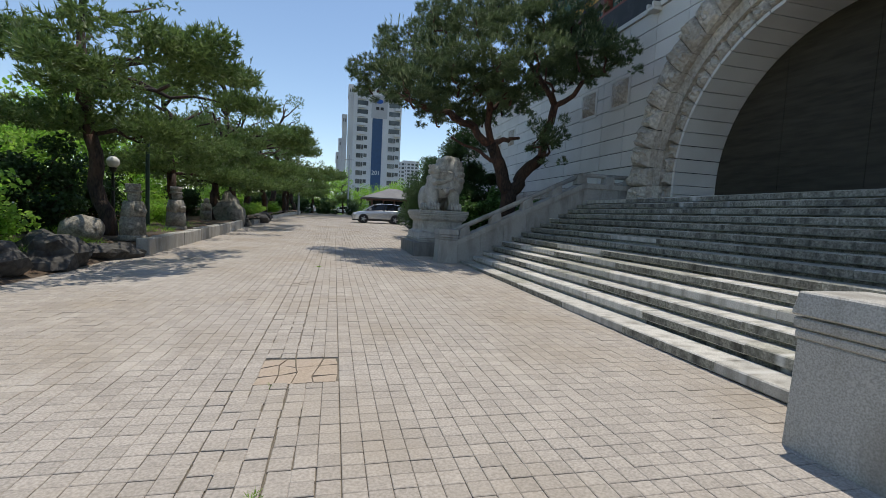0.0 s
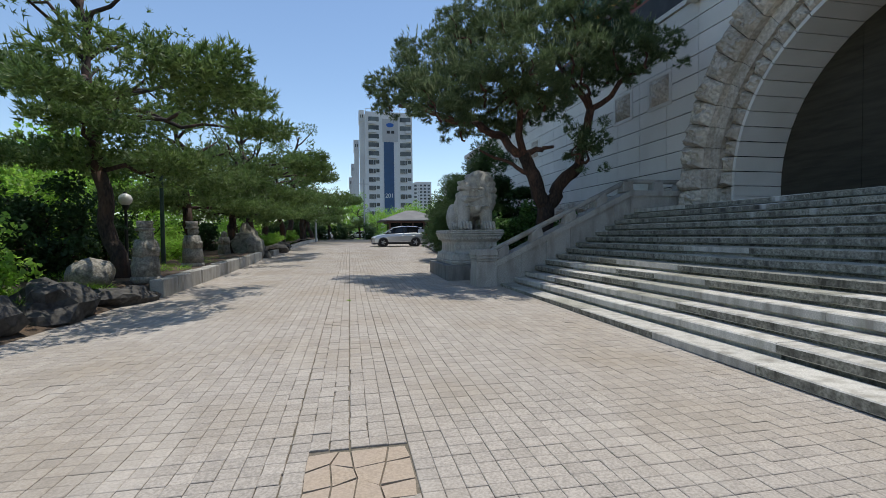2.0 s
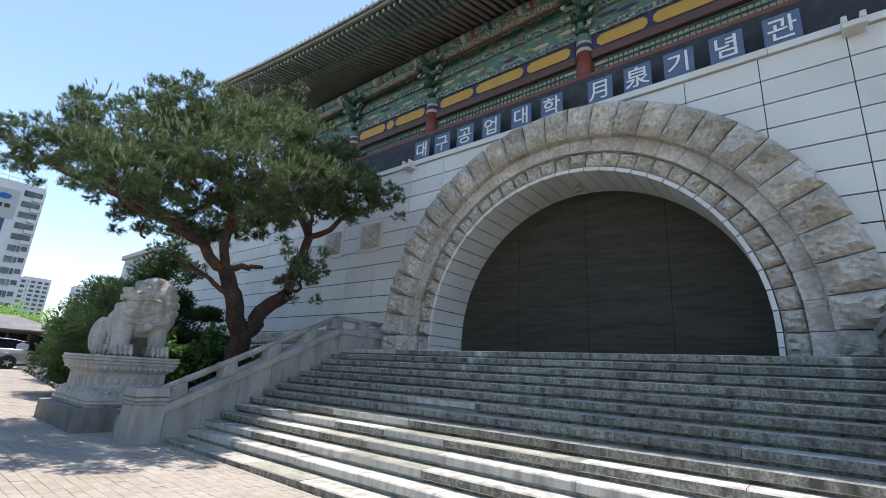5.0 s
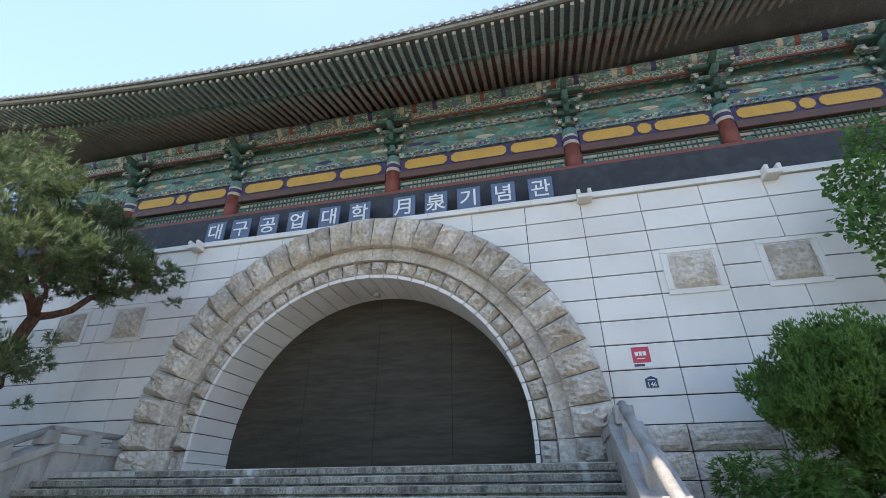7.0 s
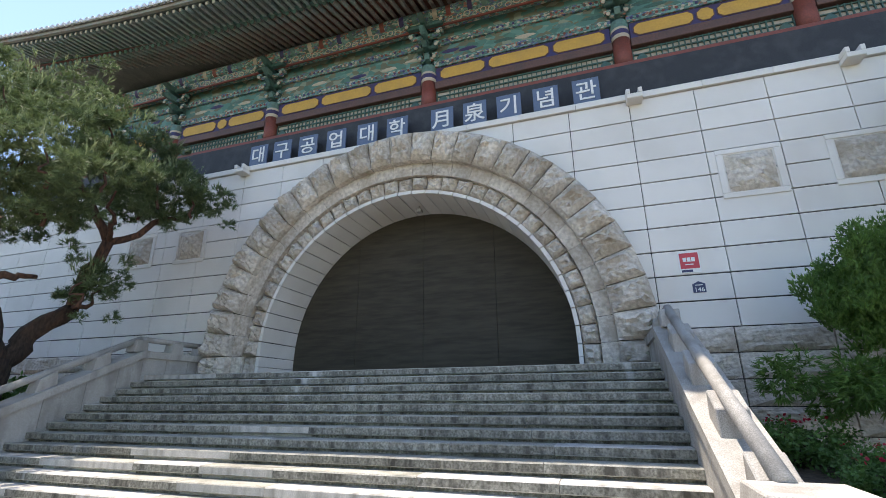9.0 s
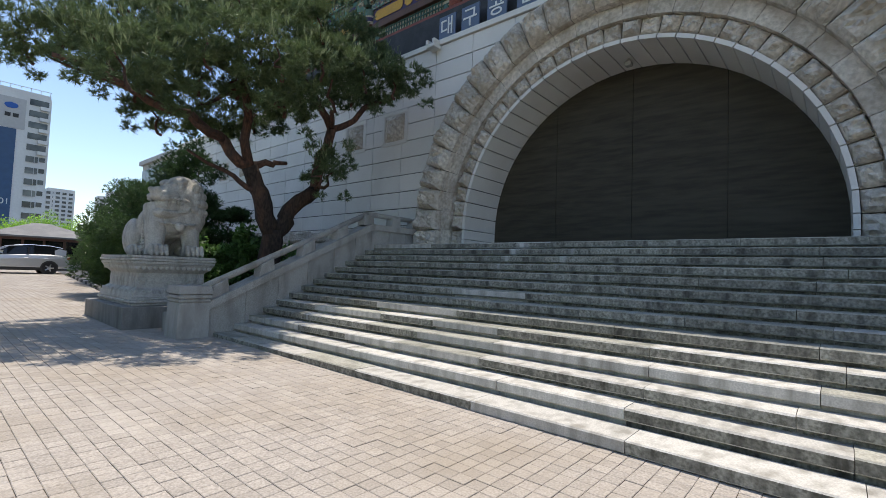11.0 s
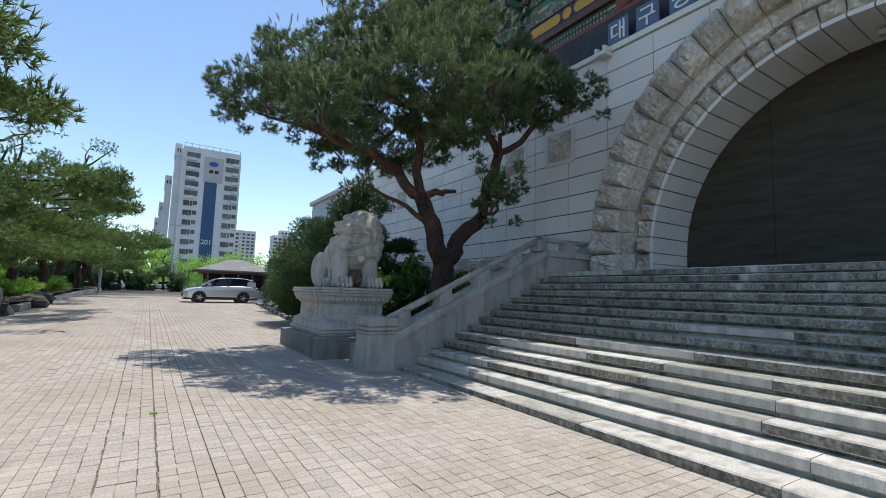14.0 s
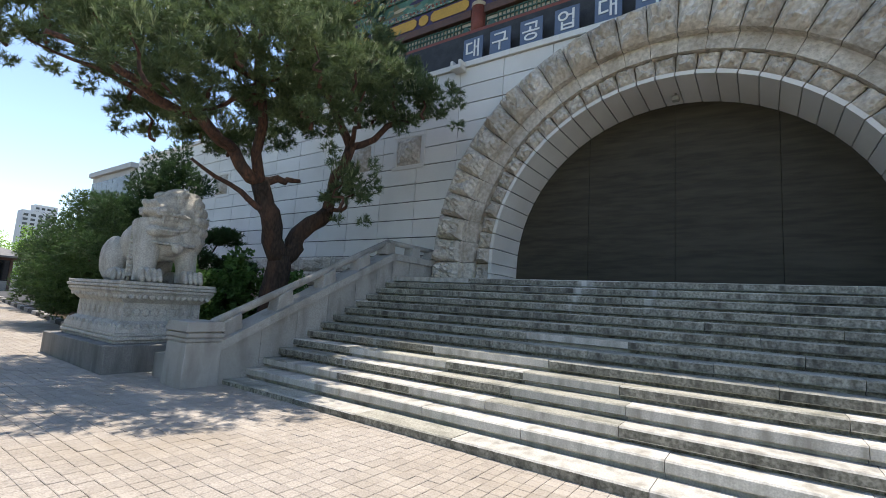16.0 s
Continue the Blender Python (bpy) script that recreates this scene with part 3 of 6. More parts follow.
for y in COLS:
    bm = bmesh.new()
    tube(bm, [(11, y, 10.1), (11, y, 11.15)], [0.24, 0.235], 18)
    part("column", bm, M_REDWOOD, hall, "round red painted column", True)
    for z0, z1, m_ in ((11.15, 11.27, M_CREAM), (11.27, 11.42, M_BLUE), (11.42, 11.5, M_CREAM), (11.5, 11.75, M_TEAL)):
        bm = bmesh.new()
        tube(bm, [(11, y, z0), (11, y, z1 - 0.003)], [0.245, 0.245], 18)
        part("column_band", bm, m_, hall)
for a, b in zip(COLS, COLS[1:]):
    y0, y1 = a + 0.26, b - 0.26
    L = y1 - y0
    # lattice window
    part("window_paper", boxed(11.08, 11.12, y0, y1, 10.1, 10.85), M_CREAM, hall)
    for z in (10.13, 10.3, 10.47, 10.64, 10.81):
        part("lattice_bar", boxed(11.03, 11.07, y0, y1, z, z + 0.035), M_GREEN, hall)
    n = int(L / 0.14)
    for i in range(n + 1):
        yy = y0 + L * i / n
        if i < 4 or i > n - 4:
            if i not in (0, 3, n - 3, n):
                continue
        part("lattice_bar", boxed(11.02, 11.06, yy - 0.014, yy + 0.014, 10.1, 10.86), M_GREEN, hall)
    for yy in (y0 + 0.21, y1 - 0.21):
        bm = bmesh.new()
        tube(bm, [(11.0, yy, 10.48), (11.06, yy, 10.48)], [0.14, 0.14], 12)
        part("lattice_roundel", bm, M_GREEN, hall)
    part("lintel", boxed(10.9, 11.2, y0 - 0.02, y1 + 0.02, 10.88, 11.14, 0.015), M_BROWN, hall)
    part("indigo_board", boxed(10.96, 11.2, y0, y1, 11.145, 11.68), M_BLUE, hall)
    if L > 4.6:
        segs = [(0.03, 0.30), (0.33, 0.67), (0.70, 0.97)]
    else:
        segs = [(0.03, 0.42), (0.45, 0.55), (0.58, 0.97)]
    for s0, s1 in segs:
        ya, yb = y0 + L * s0, y0 + L * s1
        c = min(0.12, (yb - ya) * 0.3)
        for g, m_, xo, nm in ((0.03, M_BROWN, 10.945, "panel_border"), (0.0, M_YELLOW, 10.935, "ochre_panel")):
            bm = bmesh.new()
            extrude_profile(bm, [(ya - g + c, 11.23 - g), (yb + g - c, 11.23 - g), (yb + g, 11.33), (yb + g, 11.5), (yb + g - c, 11.6 + g), (ya - g + c, 11.6 + g), (ya - g, 11.5), (ya - g, 11.33)], xo, xo + 0.03, axis="x")
            part(nm, bm, m_, hall)
    # painted frieze boards
    part("frieze_board", boxed(10.9, 11.2, y0 - 0.05, y1 + 0.05, 11.69, 11.92), M_MOTIF, hall)
    part("painted_panel", boxed(10.98, 11.2, y0, y1, 11.93, 12.5), M_MOTIFBIG, hall)
    part("frieze_board", boxed(10.9, 11.2, y0, y1, 12.51, 12.75), M_MOTIF, hall)
    part("shadow_board", boxed(11.05, 11.2, y0, y1, 12.76, 13.5), M_MOTIFBIG, hall)
    fr = random.Random(int(a * 10))
    n = int(L / 0.16)
    for i in range(n):
        yy = y0 + L * (i + 0.5) / n
        for z in (11.8, 12.63):
            bm = bmesh.new()
            tube(bm, [(10.88, yy, z), (10.905, yy, z)], [0.045, 0.035], 7)
            part("painted_flower", bm, fr.choice((M_CREAM, M_TEAL, M_REDWOOD, M_BLUE, M_BROWN)), hall)
    for i in range(6):
        yy, zz = y0 + L * (i + 0.5 + fr.uniform(-0.3, 0.3)) / 6, 12.2 + fr.uniform(-0.12, 0.12)
        bm = bmesh.new()
        lump(bm, (10.98, yy, zz), (0.02, 0.3, 0.07), 0.5, 2, 2, i)
        part("painted_cloud", bm, fr.choice((M_CREAM, M_TEAL, M_GREEN, M_BLUE)), hall)
# purlin with painted bands, and brackets
y = HY0 - 1
i = 0
while y < HY1 + 1:
    w = (0.55, 0.16, 0.3, 0.16)[i % 4]
    bm = bmesh.new()
    tube(bm, [(10.75, y, 13.62), (10.75, y + w - 0.004, 13.62)], [0.2, 0.2], 12)
    part("purlin_band", bm, (M_MOTIF, M_TEAL, M_MOTIF, M_BLUE, M_MOTIF, M_REDWOOD, M_MOTIF, M_CREAM)[i % 8], hall)
    y += w
    i += 1
part("purlin_board", boxed(10.7, 10.9, HY0, HY1, 13.1, 13.42), M_MOTIF, hall)
bm = bmesh.new()
outer = [bm.verts.new((0, 0.105 * math.cos(a), 0.105 * math.sin(a))) for a in [2 * math.pi * k / 12 for k in range(12)]]
inner = [bm.verts.new((0, 0.075 * math.cos(a), 0.075 * math.sin(a))) for a in [2 * math.pi * k / 12 for k in range(12)]]
lift = [bm.verts.new((-0.012, 0.09 * math.cos(a), 0.09 * math.sin(a))) for a in [2 * math.pi * k / 12 for k in range(12)]]
for k in range(12):
    bm.faces.new((outer[k], outer[(k + 1) % 12], lift[(k + 1) % 12], lift[k]))
    bm.faces.new((lift[k], lift[(k + 1) % 12], inner[(k + 1) % 12], inner[k]))
SCROLL = bpy.data.meshes.new("painted_scroll")
bm.to_mesh(SCROLL)
bm.free()
SCROLL.materials.append(M_CREAM)
for k in range(120):
    o = new("painted_scroll", SCROLL)
    o.parent = hall
    o.matrix_parent_inverse = Matrix.Translation(-Vector(hall.location))
    o.matrix_basis = pose(10.698, HY0 + 0.2 + k * 0.265, 13.26 + (0.04 if k % 2 else -0.03)) @ Matrix.Scale((1.0, 0.75, 1.15)[k % 3], 4)
part("purlin_edge", boxed(10.66, 10.7, HY0, HY1, 13.03, 13.1), M_REDWOOD, hall)


def bracket_set(y):
    for k, (z, w, out) in enumerate(((11.95, 0.26, 0.30), (12.3, 0.36, 0.55), (12.65, 0.48, 0.8), (13.0, 0.6, 0.95))):
        bm = bmesh.new()
        o = out
        prof = [(11.0, z), (11.0 - o * 0.7, z + 0.02), (11.0 - o, z + 0.14), (11.0 - o * 0.9, z + 0.22), (11.0, z + 0.22)]
        extrude_profile(bm, prof, y - 0.08, y + 0.08)
        part("bracket_arm", bm, (M_TEAL, M_GREEN)[k % 2], hall)
        part("bracket_cross", boxed(10.85 - 0.12 * k, 11.0 - 0.1 * k, y - w, y + w, z + 0.03, z + 0.17, 0.04), (M_MOTIF, M_GREEN)[k % 2], hall)
        for s in (-1, 1):
            part("bracket_block", boxed(10.8 - 0.12 * k, 11.0 - 0.1 * k, y + s * w - 0.1, y + s * w + 0.1, z + 0.14, z + 0.26, 0.03), M_MOTIF, hall)
            bm = bmesh.new()
            tube(bm, [(10.79 - 0.12 * k, y + s * (w - 0.02), z + 0.1), (10.82 - 0.12 * k, y + s * (w - 0.02), z + 0.1)], [0.06, 0.06], 8)
            part("bracket_rosette", bm, M_CREAM, hall)


for y in COLS:
    bracket_set(y)

# rafters: round ones under square flying ones
EX = 8.0


def shared(name, bm, material, smooth=False):
    me = bpy.data.meshes.new(name)
    bmesh.ops.recalc_face_normals(bm, faces=bm.faces)
    bm.to_mesh(me)
    bm.free()
    me.materials.append(material)
    if smooth:
        me.shade_smooth()
    return me


def place(name, me, parent, m):
    o = new(name, me)
    o.parent = parent
    o.matrix_parent_inverse = Matrix.Translation(-Vector(parent.location))
    o.matrix_basis = m
    return o


bm = bmesh.new()
tube(bm, [(-0.05, 0, 0), (2.3, 0, 0.75)], [0.075, 0.075], 8)
RAFTER = shared("rafter", bm, M_RAFTER, False)
bm = bmesh.new()
tube(bm, [(-0.065, 0, -0.006), (-0.05, 0, 0)], [0.07, 0.078], 8)
RAFTEREND = shared("rafter_end", bm, M_TEAL)
bm = bmesh.new()
tube(bm, [(0.05, 0, 0.034), (0.35, 0, 0.132)], [0.082, 0.082], 8)
RAFTERBAND = shared("rafter_band", bm, M_FLYER)
FLYING = shared("flying_rafter", boxed(0.0, 1.75, -0.05, 0.05, -0.06, 0.06), M_FLYER)
FLYEND = shared("flying_rafter_end", boxed(-0.012, 0.0, -0.045, 0.045, -0.055, 0.055), M_CREAM)
n = 128
for i in range(n + 1):
    y = HY0 - 1.9 + (HY1 - HY0 + 3.8) * i / n
    dz = eave_z(y) - 13.42
    place("rafter", RAFTER, hall, Matrix.Translation((9.25, y, 13.62 + dz * 0.8)))
    place("rafter_band", RAFTERBAND, hall, Matrix.Translation((9.25, y, 13.62 + dz * 0.8)))
    place("rafter_end", RAFTEREND, hall, Matrix.Translation((9.25, y, 13.62 + dz * 0.8)))
    tilt = Matrix.Rotation(radians(-9), 4, "Y")
    place("flying_rafter", FLYING, hall, Matrix.Translation((EX + 0.1, y, 13.52 + dz)) @ tilt)
    place("flying_rafter_end", FLYEND, hall, Matrix.Translation((EX + 0.1, y, 13.52 + dz)) @ tilt)


def eave_strip(name, prof, material, label="", rise=None):
    """A profile of (x, z) that follows the rise of the eave."""
    vs, fs = [], []
    ys = [HY0 - 2 + (HY1 - HY0 + 4) * i / 60 for i in range(61)]
    k = len(prof)
    for y in ys:
        vs += [(x, y, z + (eave_z(y) - 13.42) * (rise if rise is not None else min(1, max(0, (11.5 - x) / 3)))) for x, z in prof]
    for j in range(60):
        for i in range(k):
            fs.append((j * k + i, j * k + (i + 1) % k, (j + 1) * k + (i + 1) % k, (j + 1) * k + i))
    fs += [tuple(range(k)), tuple(60 * k + i for i in reversed(range(k)))]
    return data_ob(name, vs, fs, material, hall, label)


eave_strip("soffit_inner", [(9.2, 13.76), (11.6, 14.56), (11.6, 14.6), (9.2, 13.80)], M_SOFFIT, "red painted boards between rafters", 0.8)
eave_strip("soffit_outer", [(8.0, 13.62), (9.6, 13.89), (9.6, 13.92), (8.0, 13.65)], M_SOFFIT2, "green painted boards between rafters", 1.0)
eave_strip("eave_beam", [(9.16, 13.70), (9.3, 13.72), (9.3, 13.80), (9.16, 13.78)], M_TEAL, "teal painted eave beam", 0.9)
eave_strip("eave_board", [(7.95, 13.60), (8.05, 13.60), (8.05, 13.72), (7.95, 13.72)], M_RAFTER, "weathered board under the tiles", 1.0)
eave_strip("roof", [(7.9, 13.73), (10.5, 14.75), (13.0, 16.6), (14.9, 18.6), (15.1, 18.6), (15.1, 14.6), (11.5, 14.6), (8.1, 13.73)], M_ROOF, "grey tiled roof")
bm = bmesh.new()
tube(bm, [(0, 0, 0.0), (2.7, 0, 1.03), (5.2, 0, 2.9), (7.1, 0, 4.9)], [0.075] * 4, 8)
ROLL = shared("roll_tile", bm, M_ROOF)
bm = bmesh.new()
tube(bm, [(-0.03, 0, 0), (0.012, 0, 0)], [0.085, 0.085], 12)
ROLLEND = shared("roll_tile_end", bm, M_PLASTER)
bm = bmesh.new()
extrude_profile(bm, [(-0.1, -0.02), (-0.06, -0.06), (0.0, -0.075), (0.06, -0.06), (0.1, -0.02), (0.1, 0.0), (0.0, -0.045), (-0.1, 0.0)], -0.025, 0.03, axis="x")
PANEND = shared("pan_tile_lip", bm, M_PLASTER)
n = 116
for i in range(n + 1):
    y = HY0 - 1.95 + (HY1 - HY0 + 3.9) * i / n
    z = 13.80 + eave_z(y) - 13.42
    place("roll_tile", ROLL, hall, Matrix.Translation((7.86, y, z)))
    place("roll_tile_end", ROLLEND, hall, Matrix.Translation((7.86, y, z)))
    place("pan_tile_lip", PANEND, hall, Matrix.Translation((7.86, y + 0.155, z - 0.01)))

# ---- sign boards with characters ----
FONT_TURN = pose(0, 0, 0, 90, 0, -90)
CHARS = "대구공업대학月泉기념관"
SIGN_Y = [13.15, 12.25, 11.3, 10.3, 9.25, 8.28, 6.9, 5.95, 5.0, 4.02, 3.0]
for c, y in zip(CHARS, SIGN_Y):
    s = thing("sign_board", (10.2, y, 8.95), "blue sign board with one white painted character", "sign", "sign boards over the arch")
    part("board", boxed(10.13, 10.18, y - 0.33, y + 0.33, COPE + 0.21, COPE + 1.0, 0.006), M_SIGN, s)
    cu = bpy.data.curves.new("character", "FONT")
    cu.body, cu.size, cu.extrude, cu.align_x, cu.align_y = c, 0.6, 0.008, "CENTER", "CENTER"
    cu.offset = 0.004
    o = new("character", cu)
    o.matrix_world = Matrix.Translation((10.118, y, COPE + 0.6)) @ FONT_TURN
    cu.materials.append(M_WHITE)
    o.parent = s
    o.matrix_parent_inverse = Matrix.Translation(-Vector(s.location))

# ---- water spouts ----
def spout(y):
    s = thing("water_spout", (9.9, y, 8.5), "white granite water spout under the wall coping", "spout", "water spouts")
    part("trough", boxed(9.66, 10.0, y - 0.18, y + 0.18, 8.42, 8.54, 0.015), M_PANEL, s)
    for d in (-0.16, 0.16):
        part("cheek", boxed(9.66, 9.93, y + d * 0.85 - 0.045, y + d * 0.85 + 0.045, 8.54, 8.68, 0.012), M_PANEL, s)


for y in (13.42, 1.95, -2.35, 17.8):
    spout(y)


# ---- square relief panels on the wall ----
def plaque(y, z):
    p = thing("relief_panel", (9.98, y, z), "square rough stone relief in a raised granite frame", "panel", "relief panels")
    for a, b, c, d in ((-0.62, 0.62, 0.46, 0.58), (-0.62, 0.62, -0.58, -0.46), (-0.62, -0.48, -0.46, 0.46), (0.48, 0.62, -0.46, 0.46)):
        part("frame_bar", boxed(9.972, 10.0, y + a, y + b, z + c, z + d, 0.012), M_PANEL, p)
    bm = bmesh.new()
    rock_face(bm, [(y - 0.47, z - 0.45), (y + 0.47, z - 0.45), (y + 0.47, z + 0.45), (y - 0.47, z + 0.45)], 9.985, 10.0, 0.12, y)
    part("rough_stone", bm, M_ROUGH, p)


for y in (-0.12, -2.15, 15.2, 17.3, 25.8, 27.95):
    plaque(y, 6.3)

# ---- wall signs ----
M_SIGNRED = mat("red_sign", (0.55, 0.04, 0.06), (0.5, 0.035, 0.05), 0.4, 20, 2, None, 0, 0)
M_NAVY = mat("navy_plate", (0.02, 0.03, 0.10), None, 0.4, 20, 2, None, 0, 0)
s = thing("security_sign", (9.99, 1.37, 4.4), "red and white security notice on the wall", "sign")
part("plate", boxed(9.985, 9.998, 1.17, 1.57, 4.17, 4.64), M_WHITE, s)
part("red_field", boxed(9.980, 9.984, 1.19, 1.55, 4.26, 4.60), M_SIGNRED, s)
for a, b, z0, z1 in ((1.26, 1.33, 4.41, 4.5), (1.345, 1.41, 4.41, 4.5), (1.425, 1.49, 4.41, 4.5), (1.3, 1.46, 4.34, 4.36)):
    part("lettering_bar", boxed(9.976, 9.979, a, b, z0, z1), M_WHITE, s)
part("lettering_bar", boxed(9.980, 9.984, 1.33, 1.54, 4.185, 4.235), M_NAVY, s)
s = thing("number_plate", (9.99, 1.27, 3.85), "navy house number plate 146 on the wall", "plate")
bm = bmesh.new()
extrude_profile(bm, [(1.15, 3.74), (1.39, 3.74), (1.39, 3.92), (1.27, 3.98), (1.15, 3.92)], 9.985, 9.998, axis="x")
part("plate", bm, M_NAVY, s)
cu = bpy.data.curves.new("number", "FONT")
cu.body, cu.size, cu.extrude, cu.align_x, cu.align_y = "146", 0.13, 0.002, "CENTER", "CENTER"
o = new("number", cu)
o.matrix_world = Matrix.Translation((9.982, 1.27, 3.8)) @ FONT_TURN
cu.materials.append(M_WHITE)
o.parent = s
o.matrix_parent_inverse = Matrix.Translation(-Vector(s.location))
part("lettering_bar", boxed(9.980, 9.984, 1.2, 1.34, 3.89, 3.905), M_WHITE, s)

# ---- trees ----
def tufts(rng, centres, sizes, per, length, blades, width, up=0.6, spread=1.0, hollow=0.45):
    """Needle tufts over flattened pads: numpy arrays of vertices and faces. Each tuft is a fan of thin blades."""
    V, F = [], []
    base = 0
    for c, s, n in zip(centres, sizes, per):
        d = rng.normal(size=(n, 3))
        d /= np.linalg.norm(d, axis=1)[:, None]
        r = hollow + (1 - hollow) * rng.random((n, 1)) ** 0.6
        d[:, 2] = np.where(d[:, 2] < 0, d[:, 2] * 0.7, d[:, 2])
        p = np.array(c) + d * r * np.array(s)
        ax = d * np.array([1, 1, 0.6]) + np.array([0, 0, up]) + 0.35 * rng.normal(size=(n, 3))
        ax /= np.linalg.norm(ax, axis=1)[:, None]
        for _ in range(blades):
            q = ax + spread * 0.55 * rng.normal(size=(n, 3))
            q /= np.linalg.norm(q, axis=1)[:, None]
            side = np.cross(q, rng.normal(size=(n, 3)))
            side /= np.linalg.norm(side, axis=1)[:, None] + 1e-9
            L = length * (0.7 + 0.6 * rng.random((n, 1)))
            o = p + ax * (length * 0.5 * rng.random((n, 1)))
            V.append(np.stack([o - side * width, o + side * width, o + q * L], 1).reshape(-1, 3))
            F.append(np.arange(3 * n).reshape(-1, 3) + base)
            base += 3 * n
    return np.concatenate(V), np.concatenate(F)


def leaves(rng, centres, sizes, per, size, hollow=0.5):
    """Single leaves as small folded diamonds scattered over pads."""
    V, F = [], []
    base = 0
    for c, s, n in zip(centres, sizes, per):
        d = rng.normal(size=(n, 3))
        d /= np.linalg.norm(d, axis=1)[:, None]
        p = np.array(c) + d * (hollow + (1 - hollow) * rng.random((n, 1)) ** 0.5) * np.array(s) * (0.85 + 0.3 * rng.random((n, 1)))
        a = rng.normal(size=(n, 3)) + np.array([0, 0, -0.2])
        a /= np.linalg.norm(a, axis=1)[:, None]
        b = np.cross(a, rng.normal(size=(n, 3)) * 0.6 + np.array([0, 0, 1]))
        b /= np.linalg.norm(b, axis=1)[:, None] + 1e-9
        k = size * (0.6 + 0.8 * rng.random((n, 1)))
        V.append(np.stack([p, p + a * k * 0.5 + b * k * 0.36, p + a * k, p + a * k * 0.5 - b * k * 0.36], 1).reshape(-1, 3))
        F.append(np.arange(4 * n).reshape(-1, 4) + base)
        base += 4 * n
    return np.concatenate(V), np.concatenate(F)


def np_ob(name, VF, material, parent, label=""):
    V, F = VF
    return data_ob(name, V.tolist(), F.tolist(), material, parent, label)


def wobble(a, b, n, amp, seed):
    a, b = Vector(a), Vector(b)
    out = []
    for i in range(n + 1):
        t = i / n
        k = math.sin(math.pi * t) * amp
        out.append(a.lerp(b, t) + Vector((noise.noise(Vector((seed, t * 3, 0))), noise.noise(Vector((seed, t * 3, 9))), noise.noise(Vector((seed, t * 3, 21))))) * k)
    return out


def limb(name, a, b, r0, r1, tree, material, amp=0.4, seed=1.0, n=7):
    bm = bmesh.new()
    pts = wobble(a, b, n, amp, seed)
    tube(bm, pts, [r0 + (r1 - r0) * i / n for i in range(n + 1)], 9)
    part(name, bm, material, tree, smooth=True)
    return pts


